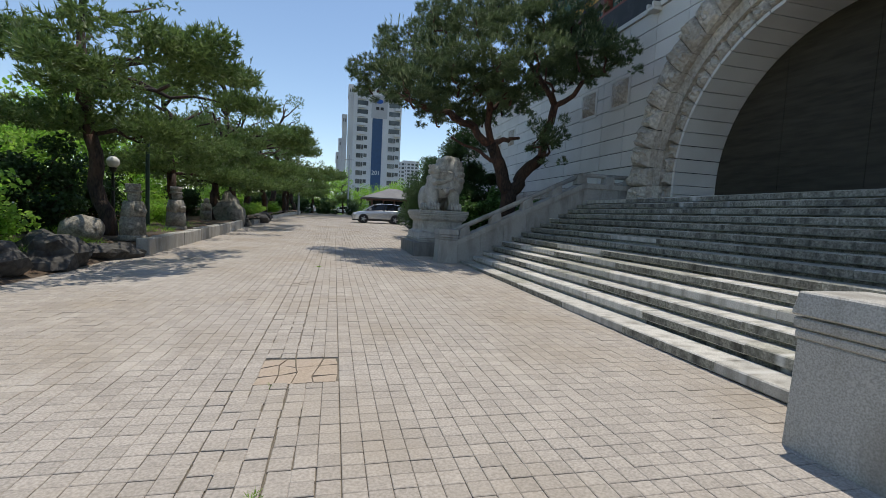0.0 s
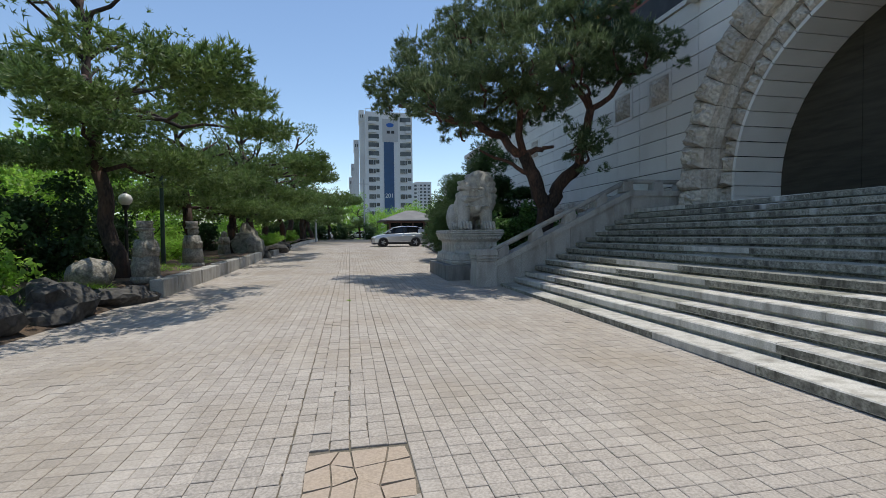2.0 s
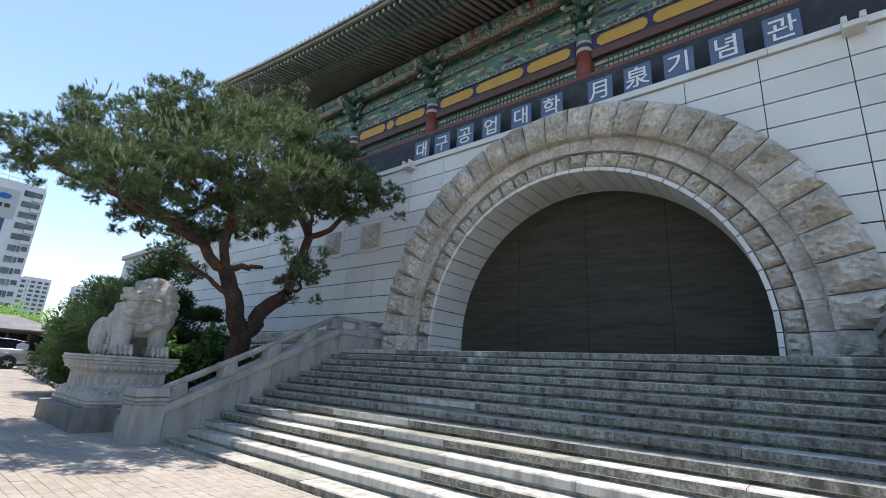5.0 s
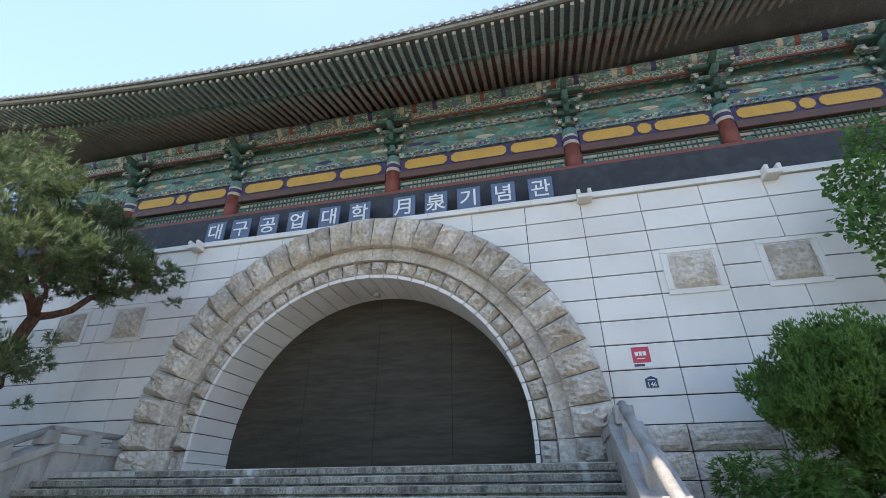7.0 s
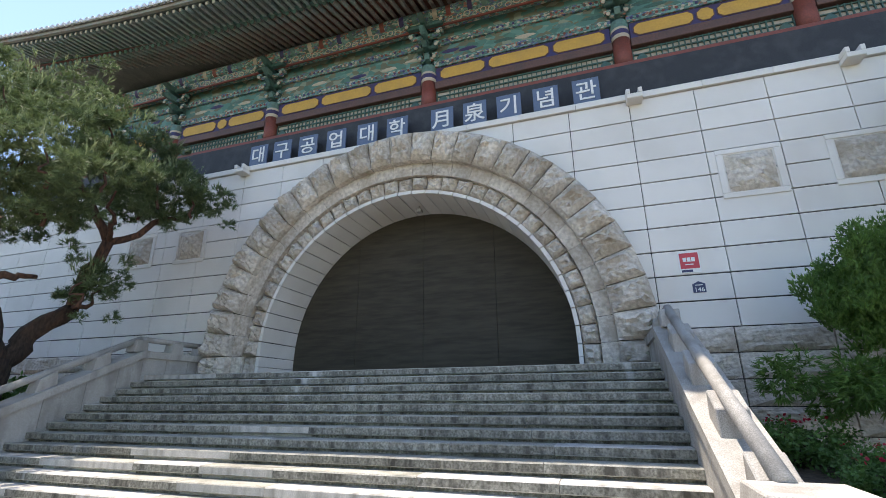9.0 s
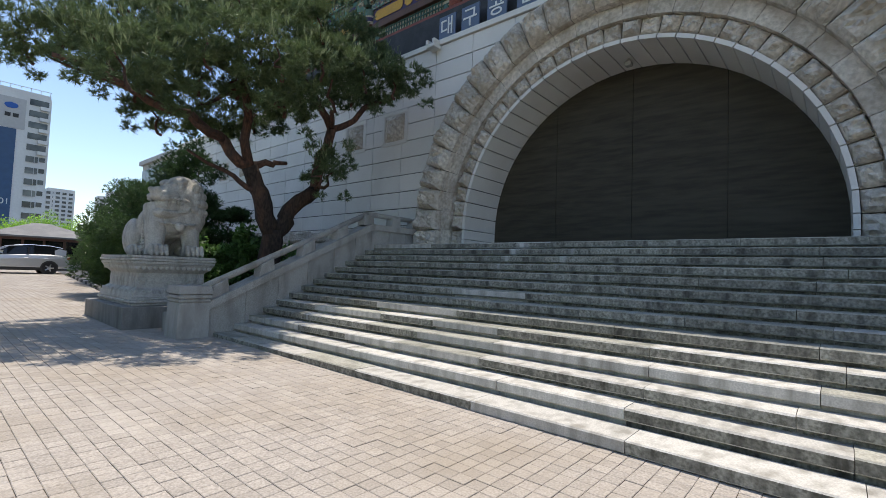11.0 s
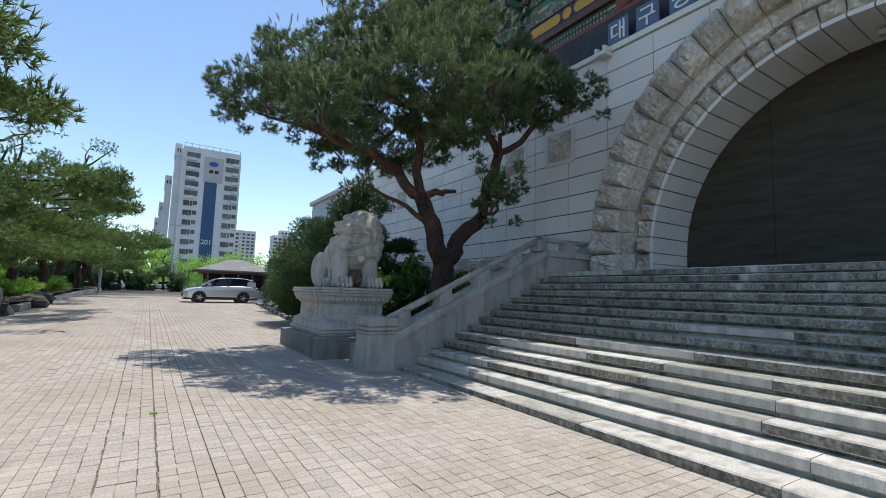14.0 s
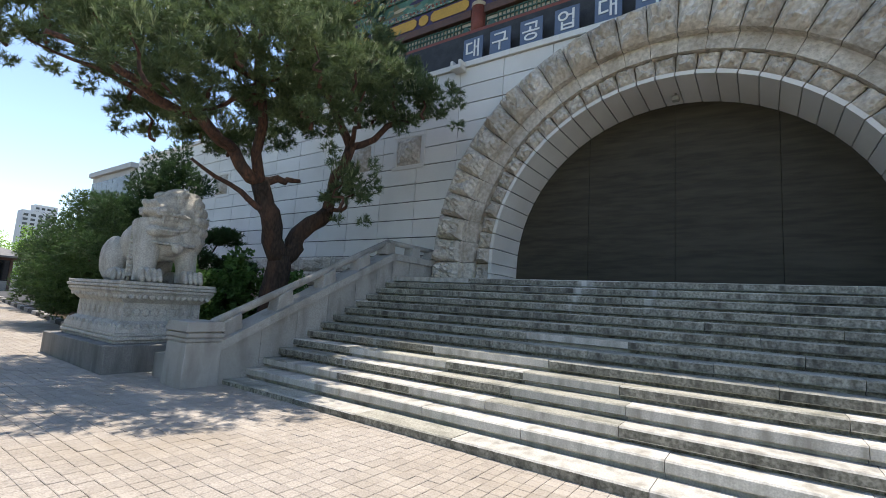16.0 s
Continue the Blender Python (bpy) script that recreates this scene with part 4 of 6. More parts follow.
def big_pine():
    """The spreading red pine beside the stairs."""
    base = Vector((6.1, 15.9, 0.35))
    tree = thing("pine_tree", base, "spreading red pine with forked trunk and flat needle pads", "tree")
    fork = Vector((6.12, 15.7, 2.55))
    limb("trunk", base, fork, 0.36, 0.27, tree, M_BARK, 0.1, 2.2)
    left = limb("limb", fork - Vector((0, 0, 0.1)), (5.3, 15.6, 4.15), 0.26, 0.2, tree, M_BARK, 0.25, 3.1)
    right = limb("limb", fork - Vector((0, 0, 0.1)), (7.15, 15.4, 3.75), 0.25, 0.19, tree, M_BARK, 0.35, 5.7)
    low = limb("limb", left[-1], (3.7, 15.3, 5.0), 0.15, 0.11, tree, M_BARKRED, 0.5, 7.7)
    low2 = limb("limb", low[-1], (1.2, 15.2, 5.4), 0.1, 0.04, tree, M_BARKRED, 0.4, 9.7)
    up = limb("limb", left[-1], (4.6, 15.6, 8.3), 0.13, 0.05, tree, M_BARKRED, 0.6, 10.3)
    rup = limb("limb", right[-1], (7.3, 14.9, 5.5), 0.15, 0.13, tree, M_BARKRED, 0.3, 11.9)
    limb("limb", rup[-1], (6.0, 15.3, 7.4), 0.12, 0.05, tree, M_BARKRED, 0.4, 12.9)
    limb("limb", rup[-1], (9.0, 13.7, 6.9), 0.1, 0.04, tree, M_BARKRED, 0.3, 13.9)
    limb("limb", left[-1], (6.3, 15.5, 4.4), 0.12, 0.05, tree, M_BARKRED, 0.3, 15.1)
    limb("limb", left[4], (3.9, 15.9, 4.3), 0.08, 0.03, tree, M_BARKRED, 0.2, 16.1)
    for i, (t, e) in enumerate(((low[-1], (1.5, 17.8, 6.2)), (low[3], (2.5, 14.2, 4.9)), (up[4], (2.6, 17.2, 7.6)), (up[3], (4.4, 13.4, 6.6)), (rup[-1], (6.2, 13.4, 6.2)), (right[-1], (6.9, 14.2, 4.1)), (up[2], (6.2, 17.3, 5.8)), (up[5], (5.9, 17.5, 9.2)), (up[3], (4.7, 18.2, 5.9)))):
        limb("limb", t, e, 0.07, 0.02, tree, M_BARKRED, 0.4, 20.3 + i)
    pads = LOW_PADS + HIGH_PADS
    rng = np.random.default_rng(3)
    cs, ss, per = [], [], []
    for x, y, z, rx, rz in pads:
        k = 26
        for i in range(k):
            a, rr = 2 * math.pi * i / k * 2.4 + rng.random(), 1.0 * math.sqrt(rng.random())
            cs.append((x + rx * rr * math.cos(a), y + rx * 0.95 * rr * math.sin(a), z + rz * 0.6 * rng.normal()))
            ss.append((rx * 0.21, rx * 0.21, rz * 0.24))
            per.append(int(16 * rx * rx + 13))
        limb("twig", (x + 0.3 * rng.normal(), y, z - rz), (x - 0.6 * rx * rng.random(), y, z + 0.5 * rz), 0.04, 0.012, tree, M_BARKRED, 0.3, float(x + z))
    np_ob("needles", tufts(rng, cs, ss, per, 0.12, 16, 0.0075, up=0.45, spread=1.3, hollow=0.2), M_NEEDLE, tree, "dense dark green needle pads")
    tops = [(x, y, z + 0.45 * rz) for x, y, z, rx, rz in pads]
    np_ob("new_growth", tufts(rng, tops, [(rx * 0.95, rx * 0.95, rz * 0.65) for x, y, z, rx, rz in pads], [int(34 * rx * rx + 14) for x, y, z, rx, rz in pads], 0.17, 14, 0.0075, up=2.2, spread=0.35, hollow=0.8), M_NEEDLE2, tree, "pale upright new shoots")
    return tree


# needle pads of the big pine: centre, spread and thickness
LOW_PADS = [
    (6.8, 14.2, 4.2, 0.65, 0.55), (2.4, 14.0, 5.2, 1.0, 0.5), (3.8, 17.5, 5.4, 0.9, 0.5), (5.3, 14.0, 5.5, 0.9, 0.4), (5.3, 17.5, 5.5, 0.8, 0.45),
    (3.1, 17.0, 5.9, 0.9, 0.45), (3.4, 13.5, 6.0, 1.1, 0.55), (4.7, 13.0, 6.0, 1.1, 0.5), (2.2, 15.5, 6.0, 1.1, 0.5), (5.0, 15.0, 6.0, 1.0, 0.45),
    (6.3, 17.5, 6.1, 1.0, 0.5), (4.9, 18.5, 6.1, 1.0, 0.5), (4.3, 16.0, 6.2, 1.1, 0.5), (1.6, 17.0, 6.4, 0.9, 0.45), (1.3, 18.0, 6.5, 1.0, 0.5),
    (6.0, 13.5, 6.5, 1.1, 0.5), (8.3, 13.2, 6.7, 0.8, 0.45),
]
HIGH_PADS = [
    (7.4, 16.5, 6.7, 0.9, 0.5), (7.9, 14.6, 6.7, 0.8, 0.45), (3.2, 16.5, 6.8, 1.2, 0.6), (7.3, 13.6, 6.8, 0.9, 0.5), (1.9, 16.5, 6.8, 1.0, 0.55),
    (3.3, 15.0, 6.8, 1.1, 0.5), (4.4, 14.0, 7.3, 1.2, 0.6), (8.2, 14.0, 7.5, 0.7, 0.4), (3.3, 15.2, 7.9, 1.0, 0.6), (2.4, 17.5, 8.0, 1.0, 0.6),
    (6.9, 15.5, 8.0, 1.1, 0.5), (6.7, 14.5, 8.2, 1.0, 0.6), (5.4, 15.2, 8.2, 1.3, 0.6), (8.1, 15.2, 8.6, 0.9, 0.5), (3.7, 18.5, 8.8, 1.0, 0.55),
    (4.4, 17.0, 9.0, 1.2, 0.65), (6.1, 16.0, 9.4, 1.2, 0.6), (5.9, 17.8, 9.6, 1.0, 0.5),
]
big_pine()


def row_pine(seed, height, lean, spread, extra=()):
    """A pine of the row along the drive, built at the origin."""
    rng = np.random.default_rng(seed)
    tree = thing("pine_tree", (0, 0, 0), "tall pine with a leaning dark trunk and layered needle crown", "tree", "pines along the drive")
    crotch = Vector((lean * 0.4, 0.1, height * 0.33))
    limb("trunk", (0, 0, -0.2), crotch, 0.22, 0.17, tree, M_BARK, 0.25, seed + 0.3)
    top = limb("limb", crotch, (lean * 0.9, 0.2, height * 0.95), 0.16, 0.05, tree, M_BARK, 0.8, seed + 1.3, 10)
    cs, ss, per = [], [], []
    tops = []
    for i in range(13):
        f = 0.30 + 0.68 * i / 12
        thin = 1.0 if f < 0.56 else 0.05
        a = i * 2.4 + rng.random()
        rr = spread * (1.0 - 0.6 * max(0, f - 0.35)) * (0.55 + 0.45 * rng.random())
        start = top[min(10, max(0, int((f - 0.3) * 13)))]
        end = Vector((start.x + rr * math.cos(a), start.y + rr * math.sin(a), height * f + 0.3 + 0.4 * rng.random()))
        limb("limb", start, end, 0.07, 0.02, tree, M_BARK, 0.4, seed + i * 1.7, 5)
        for t in (0.55, 0.95):
            c = start.lerp(end, t)
            R = (0.75 + 0.5 * rng.random()) * spread / 2.8 * (1.0 if f < 0.56 else 0.35)
            for j in range(5):
                cs.append((c.x + 0.6 * R * rng.normal(), c.y + 0.6 * R * rng.normal(), c.z + 0.18 * rng.normal()))
                ss.append((R * 0.6, R * 0.6, 0.32))
                per.append(int((58 * R * R + 14) * max(thin, 0.3 if t > 0.9 else thin)))
            if f < 0.56:
                tops.append((c.x, c.y, c.z + 0.2, R))
    for i, (x, y, z, R) in enumerate(extra):
        limb("limb", top[2 + i % 3], (x, y, z), 0.08, 0.02, tree, M_BARK, 0.5, seed + 40 + i, 6)
        for j in range(7):
            cs.append((x + 0.6 * R * rng.normal(), y + 0.6 * R * rng.normal(), z + 0.2 * rng.normal()))
            ss.append((R * 0.5, R * 0.5, 0.28))
            per.append(int(60 * R * R + 14))
        tops.append((x, y, z + 0.2, R))
    np_ob("needles", tufts(rng, cs, ss, per, 0.15, 9, 0.018, spread=1.3, hollow=0.2), M_ROWNEEDLE, tree, "layered green needle pads")
    np_ob("new_growth", tufts(rng, [t[:3] for t in tops], [(t[3], t[3], 0.35) for t in tops], [int(16 * t[3] ** 2 + 6) for t in tops], 0.17, 8, 0.014, up=1.6, spread=0.35, hollow=0.8), M_NEEDLE2, tree, "pale new shoots")
    return tree


def leafy(seed, height, spread, material, size, count, name="leafy_tree", label="leafy tree with a dense bright green crown", group="leafy trees", category="tree", trunk=0.16, low=0.14):
    rng = np.random.default_rng(seed)
    tree = thing(name, (0, 0, 0), label, category, group)
    top = limb("trunk", (0, 0, -0.2), (0.2, 0.1, height * 0.7), trunk, trunk * 0.4, tree, M_BARK, 0.3, seed + 0.5)
    cs, ss, per = [], [], []
    for i in range(14):
        a, f = i * 2.4, low + (0.95 - low) * i / 13
        rr = spread * (0.35 + 0.4 * rng.random()) * (1.15 - 0.7 * abs(f - 0.5))
        c = Vector((rr * math.cos(a), rr * math.sin(a), height * f))
        limb("limb", top[min(7, int(f * 7))], c, trunk * 0.35, 0.02, tree, M_BARK, 0.2, seed + i, 4)
        R = spread * (0.3 + 0.2 * rng.random())
        for j in range(4):
            cs.append(tuple(c + Vector(rng.normal(size=3) * R * 0.5)))
            ss.append((R * 0.7, R * 0.7, R * 0.5))
            per.append(count // 56)
    np_ob("foliage", leaves(rng, cs, ss, per, size), material, tree)
    return tree


def put(tree, x, y, z, turn=0, k=1.0):
    """Stand a tree that was built at the origin at its place."""
    tree.matrix_basis = pose(x, y, z, 0, 0, turn) @ Matrix.Scale(k, 4)
    return tree


def again(tree, x, y, z, turn=0, k=1.0):
    o = copy_thing(tree, pose(x, y, z, 0, 0, turn))
    o.scale = (k, k, k)
    return o

# ---- planted strip along the drive ----
def strip_z(x, y):
    return ground_z(y) + 0.40 + 0.12 * noise.noise(Vector((x * 0.5, y * 0.5, 0))) * 1.0 if y > 13.6 else ground_z(y) - 0.06 + 0.46 * min(1, max(0, (-5.0 - x) / 1.3))


def bed(name, x0, x1, y0, y1, zf, step, label):
    nx, ny = max(2, int((x1 - x0) / step)), max(2, int((y1 - y0) / step))
    V = [(x0 + (x1 - x0) * i / nx, y0 + (y1 - y0) * j / ny, zf(x0 + (x1 - x0) * i / nx, y0 + (y1 - y0) * j / ny)) for j in range(ny + 1) for i in range(nx + 1)]
    F = [(j * (nx + 1) + i, j * (nx + 1) + i + 1, (j + 1) * (nx + 1) + i + 1, (j + 1) * (nx + 1) + i) for j in range(ny) for i in range(nx)]
    return tagged(data_ob(name, V, F, M_SOIL, smooth=True), label, "soil", kind="structure")


bed("planting_bed", -13.5, -4.95, 2, 72, strip_z, 0.5, "brown soil bed under the pines")
bed("planting_bed", 3.9, 10.0, 14.3, 34, lambda x, y: 0.36 + 0.03 * (x - 4) + 0.05 * noise.noise(Vector((x, y, 0))) if y < 18.8 or x > drive_edge(y) + 0.25 else ground_z(y) - 0.1, 0.25, "brown soil bed beside the stairs")
bed("planting_bed", 3.9, 10.0, -18, 1.75, lambda x, y: 0.45 + 0.05 * (x - 4) + 0.05 * noise.noise(Vector((x, y, 0))), 0.5, "brown soil bed under the trimmed juniper")

kerb = thing("planter_kerb", (-4.85, 20, 0), "grey granite kerb stones holding the planted strip", "kerb", kind="structure")
y, kr = 13.7, random.Random(3)
while y < 70:
    L = 1.0 if y < 28 else 1.6
    if not 26.5 < y < 29:
        h = ground_z(y) + (0.45 if y < 27 else 0.28) + kr.uniform(-0.02, 0.02)
        part("kerb_stone", boxed(-5.1, -4.78 + kr.uniform(-0.015, 0.015), y + 0.006, y + L - 0.006, ground_z(y) - 0.1, h, 0.02), M_GRANITE, kerb)
    y += L


def boulder(name, place, size, material, label, seed, rough=0.35, turn=0.0):
    bm = bmesh.new()
    vs = lump(bm, place, size, rough, 1.5, 3, seed, Matrix.Rotation(radians(turn), 4, "Z"))
    for v in vs:
        v.co.z = max(v.co.z, place[2] - size[2] * 0.75)
    return tagged(ob_from(name, bm, material, None, "", material is not M_BOULDER), label, "rock")


boulder("boulder", (-5.6, 10.9, 0.26), (0.6, 0.95, 0.5), M_BOULDER, "dark angular boulder at the edge of the bed", 1, 0.4, 10)
boulder("boulder", (-6.0, 9.2, 0.26), (0.7, 0.85, 0.5), M_BOULDER, "dark rough boulder at the edge of the bed", 2, 0.4, 40)
boulder("boulder", (-5.3, 12.7, 0.18), (0.4, 0.8, 0.28), M_BOULDER, "low dark slab of rock at the bed edge", 3, 0.5, -30)
boulder("round_stone", (-6.1, 13.2, 0.72), (0.48, 0.48, 0.36), M_STATUE, "rounded pale granite boulder on the soil", 4, 0.16)
boulder("standing_stone", (-5.65, 27.6, 1.0), (0.75, 1.0, 1.0), M_STATUE, "tall jagged grey natural stone by the kerb", 5, 0.55)
boulder("boulder", (-5.3, 28.6, 0.6), (0.55, 0.75, 0.6), M_BOULDER, "dark boulder beside the standing stone", 6, 0.5)
boulder("boulder", (-5.0, 33.0, 0.65), (0.7, 0.6, 0.45), M_BOULDER, "dark rounded boulder on the kerb", 7, 0.4)
boulder("boulder", (-5.1, 36.5, 0.7), (0.6, 0.6, 0.4), M_BOULDER, "dark rounded boulder on the kerb", 8, 0.4)
boulder("boulder", (-7.4, 11.5, 0.45), (0.5, 0.45, 0.3), M_STATUE, "small weathered rock in the bed", 9, 0.3)


def stone_figure(place, h, label, seed, hat=True, tilt=0.0):
    """A weathered stone figure: base, robe, sleeves, head and hat in one plain mesh."""
    bm = bmesh.new()
    def ring(z0, z1, r0, r1, flat=0.75, s=14):
        tube(bm, [(0, 0, z0 * h), (0, 0, (z0 + z1) / 2 * h), (0, 0, z1 * h)], [r0 * h, (r0 + r1) / 2 * h * 1.04, r1 * h], s)
    ring(0.0, 0.10, 0.23, 0.22)
    ring(0.08, 0.45, 0.205, 0.185)
    ring(0.43, 0.70, 0.20, 0.15)
    lump(bm, (0, -0.13 * h, 0.52 * h), (0.14 * h, 0.08 * h, 0.07 * h), 0.2, 2, 2, seed)
    for s in (-1, 1):
        lump(bm, (s * 0.15 * h, -0.03 * h, 0.54 * h), (0.07 * h, 0.09 * h, 0.15 * h), 0.2, 2, 2, seed + s)
    lump(bm, (0, -0.02 * h, 0.775 * h), (0.105 * h, 0.11 * h, 0.12 * h), 0.15, 2, 3, seed + 3)
    lump(bm, (0, -0.13 * h, 0.765 * h), (0.02 * h, 0.02 * h, 0.035 * h), 0.1, 2, 1, seed)
    if hat:
        ring(0.84, 0.885, 0.135, 0.13)
        ring(0.88, 1.0, 0.105, 0.12)
    for v in bm.verts:
        v.co += 0.02 * Vector((noise.noise(v.co * 4 + Vector((seed, 0, 0))), noise.noise(v.co * 4 + Vector((0, seed, 0))), 0))
    bmesh.ops.transform(bm, matrix=pose(*place, 0, 0, 75 + tilt), verts=bm.verts)
    return tagged(ob_from("stone_statue", bm, M_STATUE, None, "", True), label, "statue", "stone statues in the bed")


stone_figure((-5.35, 14.2, 0.42), 1.55, "weathered grey stone official with a tall hat", 1)
stone_figure((-5.65, 18.7, 0.50), 1.6, "weathered brown stone official with a flat hat", 2, True, 10)
stone_figure((-6.2, 25.0, 0.62), 1.35, "slim weathered stone figure in the bed", 3, False, -20)

pine_a = row_pine(11, 8.6, -1.3, 3.4, ((2.2, -4.0, 4.0, 1.0), (2.9, -3.0, 4.4, 1.0), (0.9, -4.4, 3.8, 0.9), (3.2, -1.6, 4.3, 1.1), (3.3, 0.4, 4.0, 1.0)))
pine_b = row_pine(23, 6.6, -0.5, 3.3)
pine_c = row_pine(37, 5.8, 0.3, 2.7)
put(pine_a, -6.2, 14.9, 0.45, 0)
put(pine_b, -6.6, 21.8, 0.55, 0)
put(pine_c, -6.4, 27.0, 0.7, 0)
for i, (x, y, k) in enumerate(((-5.9, 31.5, 1.12), (-6.2, 36.5, 1.15), (-5.8, 42, 1.2), (-6.4, 48, 1.25), (-5.6, 55, 1.2), (-6, 62, 1.25), (-5.6, 70, 1.25), (-3.5, 78, 1.1), (1.5, 84, 0.9))):
    again((pine_a, pine_b, pine_c)[i % 3], x, y, ground_z(y) + 0.3, i * 67, k)
leaf_a = leafy(5, 6.5, 3.6, M_LEAF, 0.2, 6000)
leaf_b = leafy(9, 5.5, 3.4, M_LEAF, 0.2, 5500)
put(leaf_a, -14.5, 16, 0.2)
put(leaf_b, -13.5, 23, 0.3)
for i, (x, y, k) in enumerate(((-17, 10, 1.0), (-11.5, 30, 0.9), (-12, 13, 0.75), (-11, 19, 0.75), (-12, 7.5, 0.8), (-16, 30, 1.1), (-14, 38, 1.0), (-15, 48, 1.1), (-13, 58, 1.1), (-20, 20, 1.2), (-21, 2, 1.2), (-24, 36, 1.3), (-16, 72, 1.3), (-27, 55, 1.5), (-9, 84, 1.1), (-2, 92, 1.2), (5, 88, 0.8), (10, 86, 0.85), (15, 92, 1.0), (-30, 12, 1.4), (22, 95, 1.2), (8, 98, 1.05), (0, 110, 1.4), (14, 112, 1.4), (-7, 100, 1.2), (-12, 96, 1.3), (-20, 92, 1.4), (30, 105, 1.4))):
    again((leaf_a, leaf_b)[i % 2], x, y, ground_z(y) - 0.2, i * 51, k)
dark = leafy(15, 2.6, 1.5, M_LEAFDARK, 0.13, 9000, "evergreen_shrub", "dark dense evergreen shrub in the planted strip", "evergreen shrubs", "shrub", 0.08, 0.08)
put(dark, -8.6, 15.8, 0.4, 0, 0.95)
again(dark, -9.4, 21, 0.5, 150, 0.8)
again(dark, -8.6, 30, 0.7, 150, 0.7)
for i, (x, y, k) in enumerate(((-7.5, 50, 0.8), (-8, 57, 0.9), (-7.2, 64, 0.9), (-9, 70, 1.1), (-5, 76, 1.0), (-8, 82, 1.2), (-1, 86, 1.0), (3, 80, 0.9), (-12, 60, 1.1), (-12, 76, 1.2), (-3, 90, 1.2))):
    again(dark, x, y, ground_z(y) - 0.1, i * 33, k)
low = leafy(19, 1.0, 1.0, M_LEAF, 0.09, 5000, "low_shrub", "low bright green shrub at the bed edge", "low shrubs", "shrub", 0.04, 0.1)
put(low, -7.0, 10.3, 0.35, 0, 1.2)
for i, (x, y, k) in enumerate(((-7.6, 9.0, 1.3), (-8.3, 10.6, 1.3), (-7.3, 8.0, 1.1), (-7.9, 23, 0.8), (-6.6, 30.5, 0.8), (-5.9, 34.5, 0.7), (-6.2, 39, 0.8), (-9.0, 7.5, 1.4), (-5.7, 45, 0.8))):
    again(low, x, y, ground_z(y) + 0.33, i * 40, k)
gr = np.random.default_rng(7)
gc = [(-5.6 - 3 * gr.random(), 14 + 16 * gr.random(), 0.55) for _ in range(40)] + [(-5.8 - 2 * gr.random(), 9 + 4 * gr.random(), 0.45) for _ in range(15)]
V, F = tufts(gr, gc, [(0.5, 0.5, 0.05)] * len(gc), [60] * len(gc), 0.12, 4, 0.006, up=1.2)
tagged(data_ob("grass", V.tolist(), F.tolist(), M_LEAF), "thin grass tufts on the soil", "grass", kind="stuff")

# ---- globe lamps ----
M_IRON = mat("black_iron", (0.02, 0.022, 0.02), None, 0.5, 30, 2, None, 0, 0.1, metal=0.3)
M_GREENPOLE = mat("dark_green_pole", (0.02, 0.05, 0.035), None, 0.5, 30, 2)
M_GLOBE = mat("milky_globe", (0.75, 0.73, 0.68), (0.68, 0.66, 0.6), 0.25, 10, 2, (0.5, 0.48, 0.42), 0.4, 0)


def globe_lamp(x, y):
    z = ground_z(y) + 0.4
    t = thing("globe_lamp", (x, y, z), "black iron lamp post with a white glass globe", "lamp", "globe lamps")
    bm = bmesh.new()
    tube(bm, [(x, y, z - 0.1), (x, y, z + 0.3), (x, y, z + 0.34), (x, y, z + 1.9), (x, y, z + 1.95), (x, y, z + 2.06)], [0.12, 0.11, 0.055, 0.045, 0.09, 0.12], 12)
    part("post", bm, M_IRON, t)
    bm = bmesh.new()
    lump(bm, (x, y, z + 2.24), (0.2, 0.2, 0.2), 0.0, 1, 3)
    part("globe", bm, M_GLOBE, t, "milky glass globe", True)
    part("cap", boxed(x - 0.05, x + 0.05, y - 0.05, y + 0.05, z + 2.42, z + 2.47, 0.01), M_IRON, t)


globe_lamp(-7.35, 17.9)
globe_lamp(-7.3, 44.0)
t = thing("flag_pole", (-6.9, 19.6, 0.5), "dark green painted steel pole among the pines", "pole")
bm = bmesh.new()
tube(bm, [(-6.9, 19.6, 0.3), (-6.9, 19.6, 5.2)], [0.075, 0.06], 10)
part("shaft", bm, M_GREENPOLE, t)

# ---- guardian lion on its pedestal ----
PX, PY = 3.75, 16.95
ped = thing("pedestal", (PX, PY, 0), "carved grey granite pedestal on a plain base block", "pedestal")


def slab(name, hx, hy, z0, z1, bevel, label="", material=None):
    part(name, boxed(PX - hx, PX + hx, PY - hy, PY + hy, z0, z1, bevel), material or (M_BASE if name == "base_block" else M_LION), ped, label)


slab("base_block", 1.08, 1.58, -0.1, 0.58, 0.015)
PW = 0.91
slab("lower_moulding", 0.95 * PW, 1.42 * PW, 0.58, 0.63, 0.01)
slab("lower_moulding", 0.98 * PW, 1.46 * PW, 0.635, 0.70, 0.012)
slab("lower_moulding", 0.95 * PW, 1.42 * PW, 0.705, 0.76, 0.012)


def swept(name, levels, label=""):
    """A square body through (half x, half y, z) levels."""
    bm = bmesh.new()
    rings = [[bm.verts.new((PX + sx * hx * PW, PY + sy * hy * PW, z)) for sx, sy in ((-1, -1), (1, -1), (1, 1), (-1, 1))] for hx, hy, z in levels]
    for a, b in zip(rings, rings[1:]):
        for k in range(4):
            bm.faces.new((a[k], a[(k + 1) % 4], b[(k + 1) % 4], b[k]))
    bm.faces.new(rings[0][::-1])
    bm.faces.new(rings[-1])
    return part(name, bm, M_LION, ped, label)


